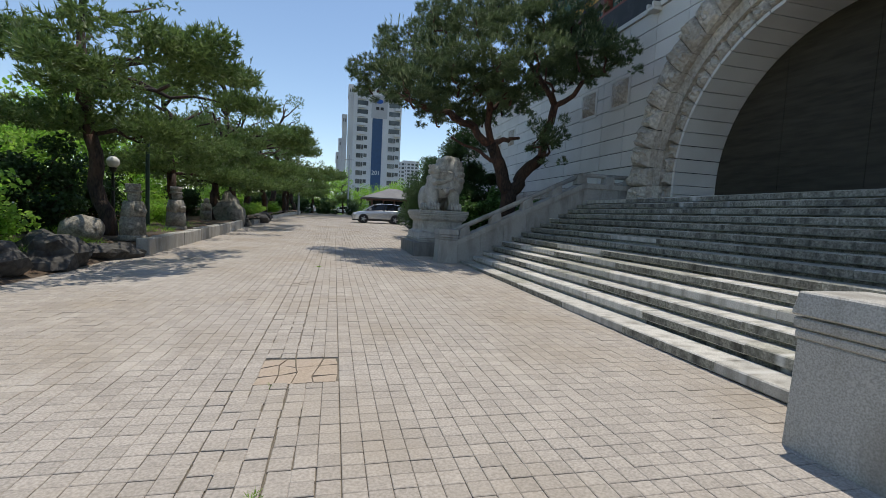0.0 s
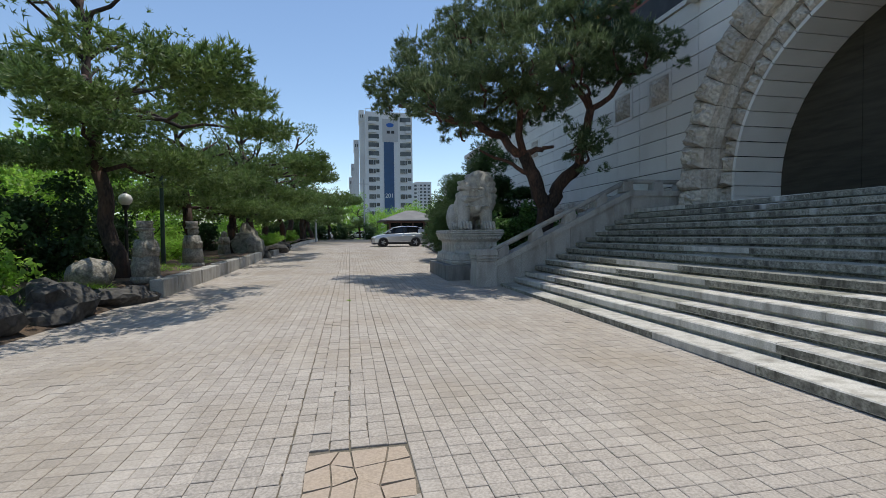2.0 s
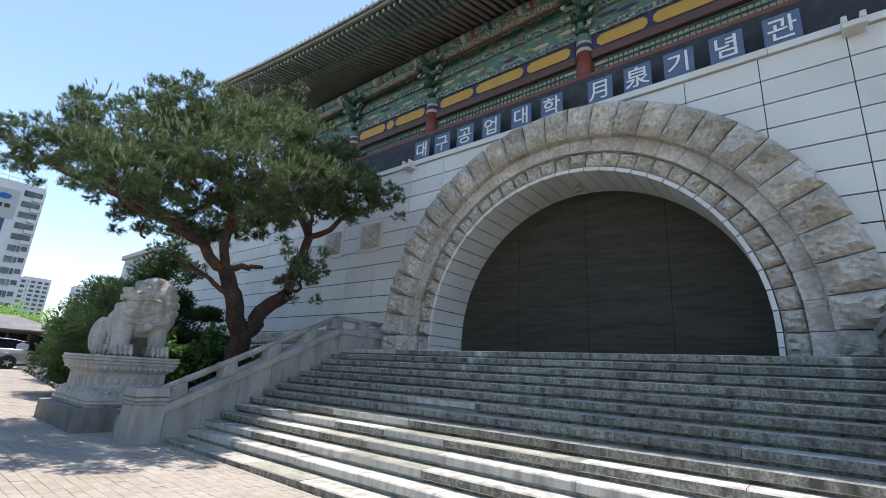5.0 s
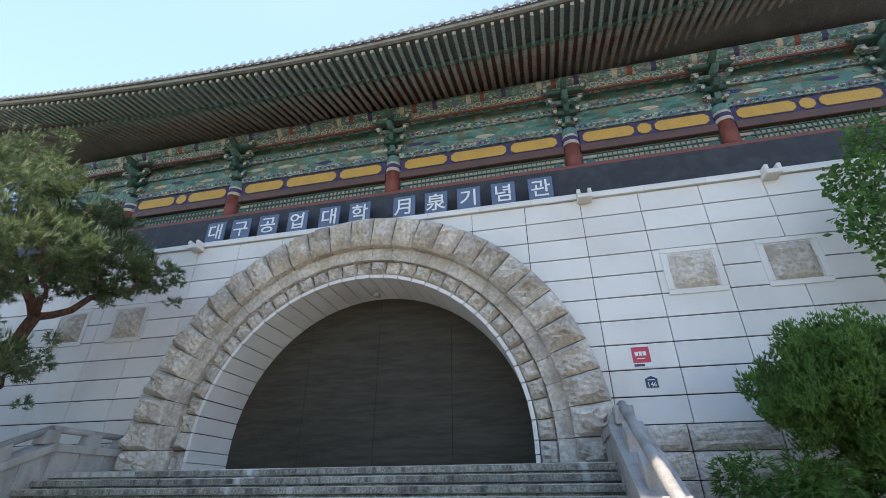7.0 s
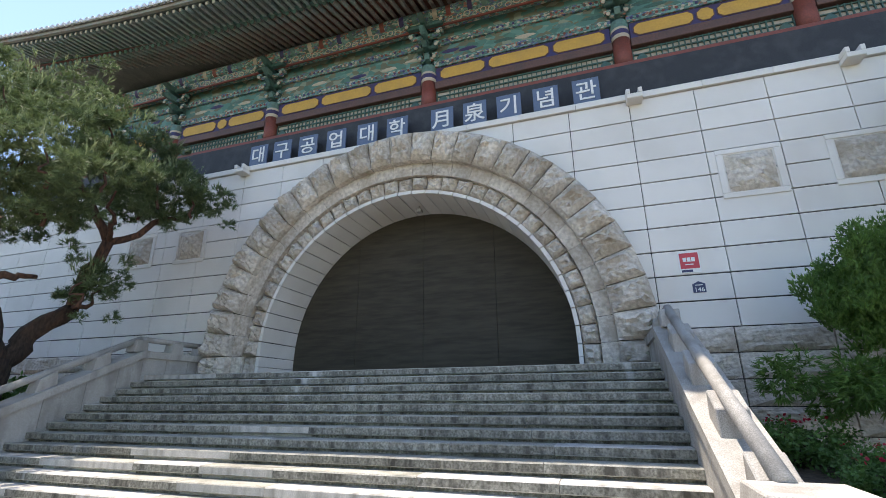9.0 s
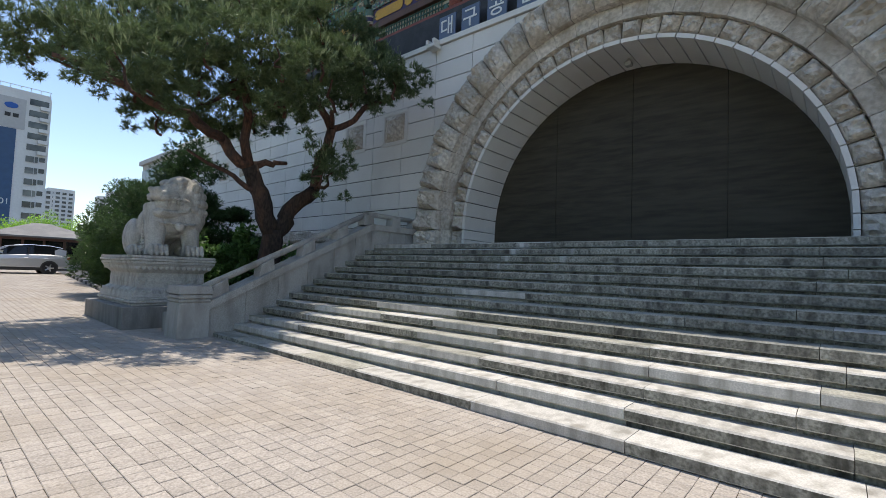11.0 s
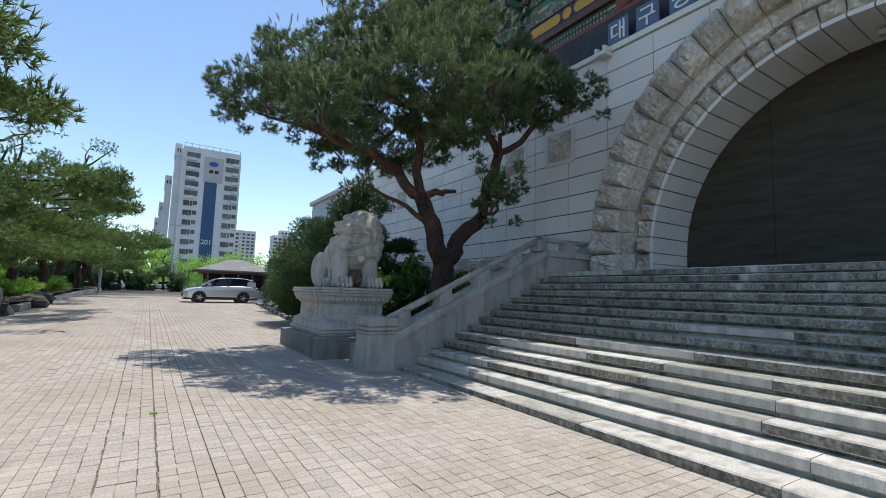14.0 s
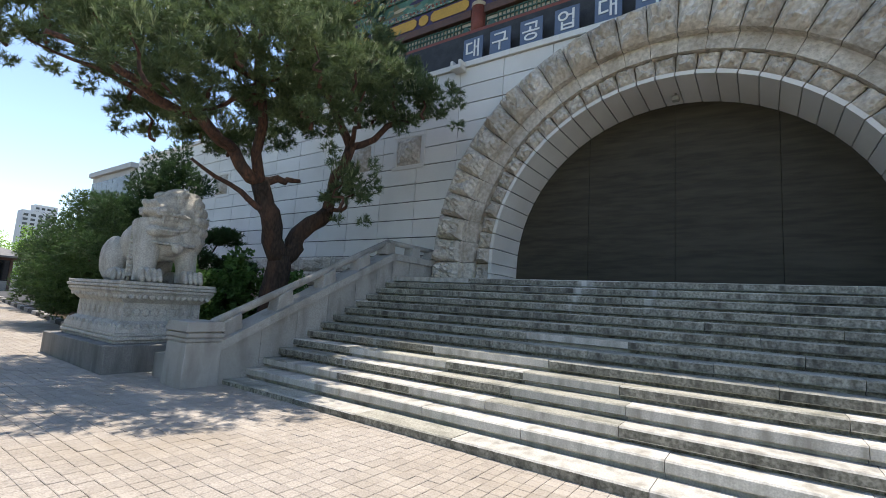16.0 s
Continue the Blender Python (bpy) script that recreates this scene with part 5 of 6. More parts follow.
swept("lotus_skirt", [(0.94, 1.40, 0.765), (0.93, 1.38, 0.84), (0.86, 1.30, 0.93), (0.80, 1.23, 0.97)], "granite skirt carved with petals")
swept("waist", [(0.78, 1.2, 0.97), (0.77, 1.19, 1.30)])
swept("cornice", [(0.78, 1.20, 1.30), (0.84, 1.27, 1.36), (0.92, 1.36, 1.46), (0.95, 1.39, 1.5)])
slab("top_slab", 0.96 * PW, 1.40 * PW, 1.505, 1.57, 0.012)
slab("top_slab", 0.99 * PW, 1.43 * PW, 1.575, 1.63, 0.012)
slab("top_slab", 0.97 * PW, 1.41 * PW, 1.635, 1.70, 0.012)


def carve_row(name, z, hx, hy, n, size, tilt=0.0):
    """Carved knobs along the front and side faces."""
    for i in range(n):
        t = -1 + 2 * (i + 0.5) / n
        for x, y in ((PX + t * hx, PY - hy), (PX - hx, PY + t * hy)):
            bm = bmesh.new()
            flat = (size * 1.0, 0.018, size * 1.1) if y == PY - hy else (0.018, size * 1.4, size * 1.1)
            lump(bm, (x, y, z), flat, 0.1, 2, 2, i)
            part(name, bm, M_LION, ped, smooth=True)


carve_row("egg_carving", 1.43, 0.90 * PW, 1.34 * PW, 14, 0.058)
carve_row("petal_carving", 0.87, 0.91 * PW, 1.36 * PW, 12, 0.06)
carve_row("scroll_carving", 1.13, 0.775 * PW, 1.195 * PW, 9, 0.075)


def lion():
    """Seated facing the stairs (-y), the great head turned over its right shoulder (-x)."""
    bm = bmesh.new()
    z0 = 1.70
    def L(x, y, z, sx, sy, sz, rough=0.04, sub=3, m=None):
        lump(bm, (PX + x, PY + y, z0 + z), (sx, sy, sz), rough, 2, sub, x + y + z, m)
    # rump, back, chest
    L(0.0, 0.50, 0.42, 0.54, 0.56, 0.48)
    L(0.0, 0.05, 0.66, 0.50, 0.68, 0.42, m=Matrix.Rotation(radians(-30), 4, "X"))
    L(0.04, -0.62, 0.80, 0.52, 0.40, 0.44)
    for s in (-1, 1):
        L(s * 0.44, 0.42, 0.38, 0.22, 0.46, 0.42)
        L(s * 0.54, -0.05, 0.11, 0.16, 0.32, 0.12)
        for k in range(4):
            L(s * 0.54 - 0.12 + 0.08 * k, -0.32, 0.10, 0.045, 0.10, 0.12, 0.02, 2)
        x = 0.04 + s * 0.39
        tube(bm, [(PX + x * 0.85, PY - 0.66, z0 + 1.0), (PX + x * 0.95, PY - 0.78, z0 + 0.62), (PX + x, PY - 0.86, z0 + 0.25), (PX + x, PY - 0.88, z0 + 0.02)], [0.28, 0.23, 0.19, 0.2], 18)
        L(x, -1.0, 0.10, 0.21, 0.22, 0.13)
        for k in range(4):
            L(x - 0.155 + 0.103 * k, -1.12, 0.13, 0.062, 0.12, 0.115, 0.01, 2)
            L(x - 0.155 + 0.103 * k, -1.22, 0.06, 0.044, 0.055, 0.065, 0.01, 2)
    # head in its own frame: f towards the muzzle, s towards the stairs
    cx, cy, cz = 0.14, -0.72, 1.10
    fx, fy = -0.92, -0.39
    turn = Matrix.Rotation(math.atan2(fy, fx), 4, "Z")
    def K(f, s, z, sf, ss, sz, rough=0.02, sub=3, pitch=0.0):
        """An ellipsoid in the head's frame, tipped nose-down by pitch."""
        lump(bm, (PX + cx + f * fx - s * fy, PY + cy + f * fy + s * fx, z0 + cz + 1.1 * z), (sf, ss, 1.1 * sz), rough, 2, sub, f + s + z, turn @ Matrix.Rotation(radians(pitch), 4, "Y"))
    K(-0.14, 0, 0.04, 0.46, 0.46, 0.50)
    K(-0.05, 0, 0.30, 0.36, 0.34, 0.24)
    K(-0.22, 0, -0.22, 0.44, 0.48, 0.44)
    K(0.26, 0, 0.27, 0.34, 0.24, 0.11, pitch=24)
    K(0.34, 0, 0.12, 0.36, 0.32, 0.12, pitch=6)
    K(0.62, 0, 0.17, 0.10, 0.17, 0.08)
    for s in (-1, 1):
        K(0.66, s * 0.1, 0.20, 0.07, 0.07, 0.055, 0, 2)
        K(0.46, s * 0.22, 0.09, 0.20, 0.11, 0.07, 0, 2)
        # brow, eye, ear
        K(0.16, s * 0.27, 0.40, 0.15, 0.10, 0.06, 0, 2, 18)
        K(0.20, s * 0.29, 0.30, 0.075, 0.06, 0.065, 0, 2)
        K(-0.10, s * 0.43, 0.30, 0.10, 0.06, 0.12, 0, 2)
        K(-0.10, s * 0.48, 0.29, 0.05, 0.04, 0.06, 0, 2)
        # lip rim round the open mouth, canines and side teeth
        rim = [(0.62, 0.20, 0.03), (0.45, 0.31, 0.045), (0.22, 0.37, 0.06), (0.05, 0.40, 0.03), (0.0, 0.40, -0.06), (0.06, 0.38, -0.15), (0.25, 0.34, -0.19), (0.45, 0.27, -0.20), (0.58, 0.15, -0.19)]
        for (fa, sa, za), (fb, sb, zb) in zip(rim, rim[1:]):
            for q in (0.0, 0.33, 0.66):
                K(fa + (fb - fa) * q, s * (sa + (sb - sa) * q), za + (zb - za) * q, 0.05, 0.045, 0.036, 0, 1)
        for f, d, h in ((0.52, 0.23, 0.095), (0.12, 0.34, 0.085)):
            K(f, s * d, -0.05, 0.034, 0.03, h, 0, 2)
        for k in range(4):
            K(0.20 + 0.08 * k, s * (0.345 - 0.03 * k), -0.005, 0.042, 0.03, 0.045, 0, 2)
        # three curls behind the corner of the mouth
        for f, d, z in ((-0.12, 0.44, 0.14), (-0.15, 0.46, 0.02), (-0.10, 0.45, -0.10)):
            K(f, s * d, z, 0.09, 0.06, 0.07, 0, 2)
    K(0.20, 0, -0.06, 0.40, 0.30, 0.15)
    K(0.26, 0, -0.22, 0.36, 0.33, 0.10)
    K(0.10, 0, 0.24, 0.38, 0.33, 0.20, pitch=26)
    K(0.48, 0, -0.22, 0.16, 0.20, 0.10)
    K(0.08, 0, -0.34, 0.34, 0.36, 0.26)
    # mane of flat curls over the back of the head
    for row in range(7):
        e = -0.75 + 0.30 * row
        count = max(5, int(15 * math.cos(e)))
        for k in range(count):
            a = math.pi * 0.50 + math.pi * (k + 0.5 * (row % 2)) / (count - 1)
            d = Vector((math.cos(e) * math.cos(a), math.cos(e) * math.sin(a), math.sin(e)))
            K(-0.20 + d.x * 0.43, d.y * 0.45, -0.06 + d.z * 0.55, 0.085, 0.085, 0.085, 0, 2)
    # collar with a bell, curls down the shoulder, ridge and tail
    for k in range(28):
        a = 2 * math.pi * k / 28
        L(0.10 + 0.50 * math.cos(a), -0.70 + 0.46 * math.sin(a), 0.70 + 0.05 * math.sin(a), 0.065, 0.065, 0.035, 0, 1)
    L(0.06, -1.17, 0.60, 0.11, 0.10, 0.10, 0.02, 2)
    for k in range(13):
        for q in (0, 1):
            L(-0.50 + 0.05 * q, -0.50 - 0.07 * q + 0.02 * (k % 2), 0.95 - 0.07 * k, 0.045, 0.05, 0.045, 0.02, 1)
    for k in range(9):
        L(0.0, 0.80 - 0.14 * k, 0.72 + 0.05 * k, 0.07, 0.09, 0.09, 0.05, 2)
    L(0.0, 0.94, 0.40, 0.12, 0.11, 0.36)
    for v in bm.verts:
        v.co.z = z0 + (v.co.z - z0) * 1.17
        v.co.y = PY + (v.co.y - PY) * (0.92 if v.co.y > PY else 1.0)
    ob = ob_from("lion_statue", bm, M_LION, None, "", True)
    r = ob.modifiers.new("merge", "REMESH")
    r.mode, r.voxel_size, r.use_smooth_shade = "VOXEL", 0.0135, True
    return tagged(ob, "seated pale granite guardian lion with curly mane on its pedestal", "statue")


lion()

# ---- conifers and shrubs beside the lion ----
def spray_bush(name, label, group, pads, material, seed, length=0.11, dens=260, blades=9):
    rng = np.random.default_rng(seed)
    x = sum(p[0] for p in pads) / len(pads)
    y = sum(p[1] for p in pads) / len(pads)
    t = thing(name, (x, y, 0.4), label, "shrub", group)
    for i, p in enumerate(pads):
        limb("stem", (x, y, 0.3), (p[0], p[1], p[2]), 0.05, 0.015, t, M_BARK, 0.15, seed + i, 4)
    cs, ss, per = [], [], []
    for px, py, pz, r, h in pads:
        for j in range(6):
            cs.append((px + 0.5 * r * rng.normal(), py + 0.5 * r * rng.normal(), pz + 0.3 * h * rng.normal()))
            ss.append((r * 0.6, r * 0.6, h * 0.55))
            per.append(int(dens * r * r))
    V, F = tufts(rng, cs, ss, per, length, blades, 0.009, up=0.5, spread=0.9, hollow=0.3)
    data_ob("foliage", V.tolist(), F.tolist(), material, t)
    return t


spray_bush("conifer_shrub", "spreading dark green conifer behind the lion", "conifer shrubs", [(4.3, 24.2, 1.2, 0.9, 0.9), (4.3, 24.6, 2.6, 0.9, 0.8), (4.9, 23.2, 1.5, 1.2, 1.1), (4.7, 23.6, 3.1, 1.2, 0.9), (5.6, 22.5, 2.4, 1.2, 1.2), (5.9, 23.4, 4.2, 1.0, 0.8), (6.6, 21.8, 2.4, 1.0, 1.0), (5.3, 25.2, 2.0, 1.2, 1.2), (5.5, 25.0, 3.7, 1.2, 1.0), (6.6, 22.6, 3.8, 0.9, 0.7)], M_CEDAR, 41)
spray_bush("conifer_shrub", "spreading dark green conifer at the bed edge", "conifer shrubs", [(6.2, 28.5, 1.6, 1.2, 1.2), (6.4, 29.5, 3.2, 1.3, 1.1), (7.2, 30.5, 4.2, 1.3, 1.0), (6.5, 31.5, 1.8, 1.2, 1.2), (7.6, 34, 2.6, 1.4, 1.5), (8.6, 37, 3.2, 1.4, 1.5), (5.9, 30.5, 1.3, 0.9, 1.1), (6.0, 31.5, 2.5, 1.0, 1.0), (6.3, 33.0, 1.6, 0.9, 1.2), (6.5, 34.5, 2.4, 0.9, 1.1)], M_CEDAR, 42)
spray_bush("dark_conifer", "dark drooping conifer behind the pine", "dark conifers", [(6.0, 20.0, 1.2, 0.9, 0.8), (5.9, 20.3, 2.5, 0.8, 0.7), (5.8, 20.4, 3.6, 0.7, 0.7), (5.9, 20.4, 4.7, 0.5, 0.7), (7.1, 19.4, 2.2, 0.8, 0.4), (5.2, 19.6, 1.8, 0.8, 0.6), (6.9, 19.8, 3.2, 0.7, 0.35), (5.5, 20.7, 4.3, 0.7, 0.8), (5.0, 21.0, 3.4, 0.9, 0.9), (5.5, 20.7, 5.2, 0.45, 0.6), (4.8, 21.0, 2.2, 1.0, 0.9)], M_LEAFDARK, 43, dens=420)
sh = leafy(51, 1.7, 0.95, M_BROAD, 0.13, 5000, "broadleaf_shrub", "broad-leaved green shrub beside the wall", "broadleaf shrubs", "shrub", 0.05, 0.2)
put(sh, 6.2, 18.0, 0.45, 0, 1.1)
again(sh, 7.6, 17.4, 0.45, 70, 0.9)
again(sh, 5.4, 17.9, 0.4, 130, 0.8)

# ---- trimmed juniper and tree across the stairs ----
jn = thing("trimmed_juniper", (8.3, -1.3, 0.5), "rounded clipped juniper on a short trunk", "shrub")
limb("trunk", (8.3, -1.2, 0.3), (8.3, -1.4, 2.6), 0.14, 0.1, jn, M_BARK, 0.15, 3.3)
rng = np.random.default_rng(8)
jc, js, jp = [], [], []
for i in range(300):
    d = rng.normal(size=3)
    d *= (0.55 + 0.45 * rng.random()) / np.linalg.norm(d)
    jc.append((8.2 + 1.2 * d[0], -1.4 + 1.5 * d[1], 3.2 + 1.05 * d[2]))
    js.append((0.2, 0.2, 0.34))
    jp.append(110)
V, F = tufts(rng, jc, js, jp, 0.065, 6, 0.011, up=1.6, spread=0.7, hollow=0.3)
data_ob("foliage", V.tolist(), F.tolist(), M_JUNIPER, jn, "dense clipped green foliage")
jc = [(8.3 + 0.3 * rng.normal(), -0.9 + 0.6 * rng.normal(), 1.6 + 0.5 * rng.random()) for _ in range(14)]
V, F = tufts(rng, jc, [(0.3, 0.3, 0.4)] * 14, [120] * 14, 0.13, 7, 0.013, up=-0.4, spread=0.7)
data_ob("lower_foliage", V.tolist(), F.tolist(), M_JUNIPER, jn, "loose drooping lower foliage")
br = thing("broadleaf_tree", (8.6, -5.0, 0.5), "broad-leaved tree with large round leaves by the wall", "tree")
bt = limb("trunk", (8.6, -5.2, 0.3), (8.7, -4.9, 5.5), 0.14, 0.07, br, M_BARK, 0.3, 6.3)
bc = [(8.8, -3.9, 8.3), (8.7, -3.2, 7.3), (8.6, -3.0, 6.4), (8.5, -3.3, 5.6), (8.6, -4.6, 7.0), (8.5, -4.8, 5.9), (8.6, -5.6, 7.8), (8.4, -5.8, 6.5), (8.6, -4.2, 4.8), (8.5, -5.4, 5.0)]
for i, c in enumerate(bc):
    limb("limb", bt[5], c, 0.04, 0.012, br, M_BARK, 0.2, 30.1 + i, 4)
np_ob("foliage", leaves(rng, bc, [(0.6, 0.62, 0.6)] * len(bc), [520] * len(bc), 0.13, 0.3), M_BROAD, br)
M_FLOWER = leaf("red_blossom", (0.55, 0.03, 0.06), (0.42, 0.02, 0.05))
az = leafy(61, 0.6, 0.7, M_BROAD, 0.06, 6000, "azalea", "low green azalea with red blossoms", "azaleas", "shrub", 0.03, 0.3)
np_ob("blossom", leaves(rng, [(0.3 * rng.normal(), 0.3 * rng.normal(), 0.75) for _ in range(12)], [(0.12, 0.12, 0.06)] * 12, [3] * 12, 0.06), M_FLOWER, az, "red azalea blossom")
put(az, 6.4, 0.3, 0.42, 0, 0.8)
again(az, 7.6, -0.1, 0.5, 60, 0.8)
again(az, 8.8, 0.6, 0.6, 160, 1.0)
again(az, 5.4, 0.0, 0.45, 200, 0.9)

# ---- parked cars ----
M_SILVER = mat("silver_car_paint", (0.62, 0.63, 0.64), (0.58, 0.59, 0.60), 0.25, 80, 2, None, 0, 0, metal=0.5)
M_WHITECAR = mat("white_car_paint", (0.75, 0.75, 0.75), (0.72, 0.72, 0.72), 0.25, 80, 2, None, 0, 0)
M_GLASS = mat("dark_car_glass", (0.012, 0.014, 0.016), None, 0.06, 20, 2, None, 0, 0)
M_TYRE = mat("tyre_rubber", (0.02, 0.02, 0.02), None, 0.85, 30, 3)
M_RIM = mat("alloy_rim", (0.55, 0.55, 0.56), None, 0.3, 30, 3, None, 0, 0, metal=0.9)
M_BLACK = mat("black_plastic", (0.025, 0.025, 0.025), None, 0.6, 30, 3)
M_LAMPRED = mat("red_tail_lamp", (0.35, 0.01, 0.01), None, 0.2, 20, 2, None, 0, 0)
M_LAMPCLEAR = mat("clear_headlamp", (0.7, 0.72, 0.75), None, 0.1, 20, 2, None, 0, 0)


def loft(bm, sections):
    """Skin through closed sections of equally many points."""
    rings = [[bm.verts.new(p) for p in s] for s in sections]
    k = len(rings[0])
    for a, b in zip(rings, rings[1:]):
        for i in range(k):
            bm.faces.new((a[i], a[(i + 1) % k], b[(i + 1) % k], b[i]))
    bm.faces.new(rings[0][::-1])
    bm.faces.new(rings[-1])


def car(place, turn, paint, label, suv=True, group=""):
    """A car at the origin with its nose towards -x, then turned into place."""
    m = pose(*place, 0, 0, turn)
    t = thing("car", place, label, "car", group)
    H = 1.0 if suv else 0.85
    def put_part(name, bm, material, label="", parent=None, smooth=False):
        bmesh.ops.transform(bm, matrix=m, verts=bm.verts)
        return part(name, bm, material, parent or t, label, smooth)
    bm = bmesh.new()
    secs = []
    for x, zt, w, zb in ((-2.34, 0.62, 0.62, 0.36), (-2.28, 0.80, 0.78, 0.26), (-2.05, 0.90, 0.88, 0.24), (-1.5, 1.02, 0.92, 0.24), (-1.0, 1.09, 0.93, 0.24), (0, 1.13, 0.94, 0.24), (1.2, 1.16, 0.94, 0.24), (1.9, 1.14, 0.92, 0.26), (2.22, 1.05, 0.88, 0.34), (2.33, 0.85, 0.80, 0.42)):
        zt = 0.24 + (zt - 0.24) * H
        secs.append([(x, -w * 0.93, zb), (x, -w, zb + 0.18), (x, -w, zt - 0.25), (x, -w * 0.95, zt - 0.06), (x, -w * 0.85, zt), (x, w * 0.85, zt), (x, w * 0.95, zt - 0.06), (x, w, zt - 0.25), (x, w, zb + 0.18), (x, w * 0.93, zb)])
    loft(bm, secs)
    put_part("body", bm, paint, "smooth car body", smooth=False)
    R = 1.68 if suv else 1.45
    base = 0.22 + 0.90 * H
    bm = bmesh.new()
    secs = []
    for x, zt, w in ((-1.25, base, 0.80), (-0.55, base + (R - base) * 0.78, 0.74), (-0.1, R - 0.02, 0.70), (0.6, R, 0.69), (1.4, R - 0.04, 0.68), (2.0, base + (R - base) * 0.72, 0.68), (2.18, base, 0.74)):
        secs.append([(x, -0.84, base - 0.03), (x, -w, zt), (x, w, zt), (x, 0.84, base - 0.03)])
    loft(bm, secs)
    put_part("cabin_glass", bm, M_GLASS, "dark tinted windows")
    bm = bmesh.new()
    loft(bm, [[(x, -w, z), (x, -w * 0.8, z + 0.035), (x, w * 0.8, z + 0.035), (x, w, z)] for x, z, w in ((-0.35, R - 0.14, 0.73), (-0.1, R - 0.02, 0.71), (0.6, R, 0.70), (1.4, R - 0.03, 0.69), (1.95, R - 0.14, 0.68))])
    put_part("roof", bm, paint)
    for s in (-1, 1):
        bm = bmesh.new()
        tube(bm, [(-1.22, s * 0.83, base - 0.01), (-0.5, s * 0.765, base + (R - base) * 0.8), (0.1, s * 0.72, R - 0.03)], [0.035, 0.03, 0.03], 6)
        put_part("pillar", bm, paint)
        bm = bmesh.new()
        loft(bm, [[(x, s * 0.86, z0), (x, s * (0.86 - 0.14 * (z1 - base) / (R - base)), z1), (x, s * 0.66, z1), (x, s * 0.8, z0)] for x, z0, z1 in ((1.55, base, base + 0.28), (1.75, base - 0.02, R - 0.16), (2.1, base - 0.02, base + 0.3))])
        put_part("rear_quarter", bm, paint)
        bm = bmesh.new()
        box(bm, 0.32, 0.40, s * 0.79 - 0.06, s * 0.79 + 0.06, base, R - 0.12)
        put_part("door_pillar", bm, M_BLACK)
        bm = boxed(-0.95, -0.75, s * 0.92 - 0.06, s * 0.92 + 0.1 * s + 0.02, base + 0.02, base + 0.16, 0.03)
        put_part("wing_mirror", bm, paint)
        bm = boxed(-1.0, 1.1, s * 0.93 - 0.02, s * 0.93 + 0.025, 0.24, 0.38, 0.01)
        put_part("sill_trim", bm, M_BLACK)
        for xx in (0.15, 1.05):
            bm = boxed(xx, xx + 0.2, s * 0.945 - 0.015, s * 0.945 + 0.02, 0.88 * H, 0.92 * H, 0.005)
            put_part("door_handle", bm, paint)
        bm = boxed(-2.2, -1.95, s * 0.74 - 0.12, s * 0.74 + 0.12, 0.68 * H, 0.82 * H, 0.03)
        put_part("headlight", bm, M_LAMPCLEAR, "clear headlight")
        bm = boxed(2.12, 2.3, s * 0.72 - 0.16, s * 0.72 + 0.16, 0.88 * H, 1.03 * H, 0.03)
        put_part("tail_light", bm, M_LAMPRED, "red tail light")
        for x in (-1.38, 1.32):
            bm = bmesh.new()
            tube(bm, [(x, s * 0.66, 0.36), (x, s * 0.955, 0.36)], [0.42, 0.42], 22)
            put_part("wheel_arch", bm, M_BLACK)
            bm = bmesh.new()
            tube(bm, [(x, s * 0.68, 0.35), (x, s * 0.72, 0.35), (x, s * 0.95, 0.35), (x, s * 0.965, 0.35)], [0.33, 0.35, 0.35, 0.32], 22)
            w = put_part("wheel", bm, M_TYRE, "black tyre")
            bm = bmesh.new()
            tube(bm, [(x, s * 0.95, 0.35), (x, s * 0.972, 0.35)], [0.06, 0.05], 8)
            for k in range(5):
                a = 2 * math.pi * k / 5
                tube(bm, [(x, s * 0.97, 0.35), (x + 0.22 * math.cos(a), s * 0.97, 0.35 + 0.22 * math.sin(a))], [0.045, 0.03], 5)
            tube(bm, [(x, s * 0.964, 0.35), (x, s * 0.968, 0.35)], [0.1, 0.1], 10)
            put_part("rim", bm, M_RIM, "alloy rim", w)
    bm = boxed(-2.36, -2.2, -0.55, 0.55, 0.5, 0.66, 0.02)
    put_part("grille", bm, M_BLACK)
    bm = boxed(-2.3, 2.3, -0.9, 0.9, 0.2, 0.3, 0.03)
    put_part("underbody", bm, M_BLACK)
    return t


car((3.82, 40.6, ground_z(40.6)), 0, M_SILVER, "silver family SUV parked across the drive")
car((-9.5, 66, ground_z(66)), 10, M_WHITECAR, "white saloon car parked under trees", False, "far parked cars")
car((-5.5, 84, ground_z(84)), 0, M_WHITECAR, "white saloon car parked at the road", False, "far parked cars")
car((1.6, 88, ground_z(88)), 0, M_WHITECAR, "white hatchback parked near the pavilion", False, "far parked cars")
for i, (x, y) in enumerate(((-14, 27), (-14.2, 33), (-13.8, 39), (-16.5, 18.5), (-16, 13))):
    car((x, y, ground_z(y) - 0.03), 20 * i, (M_WHITECAR, M_SILVER)[i % 2], ("white car parked beyond the trees", "silver car parked beyond the trees")[i % 2], False, "cars beyond the trees")

# ---- drive edge kerb ----
ek = thing("drive_kerb", (5, 33, 0.4), "low dark and pale painted kerb round the shrub bed", "kerb", kind="structure")
for i in range(27):
    y = 18.75 + i * 0.75
    x = 4.3 + 0.085 * (y - 19.5)
    part("kerb_stone", boxed(x - 0.1, x + 0.1, y + 0.01, y + 0.74, ground_z(y) - 0.1, ground_z(y) + 0.16, 0.03), M_BOULDER if i % 2 else M_GRANITE, ek)

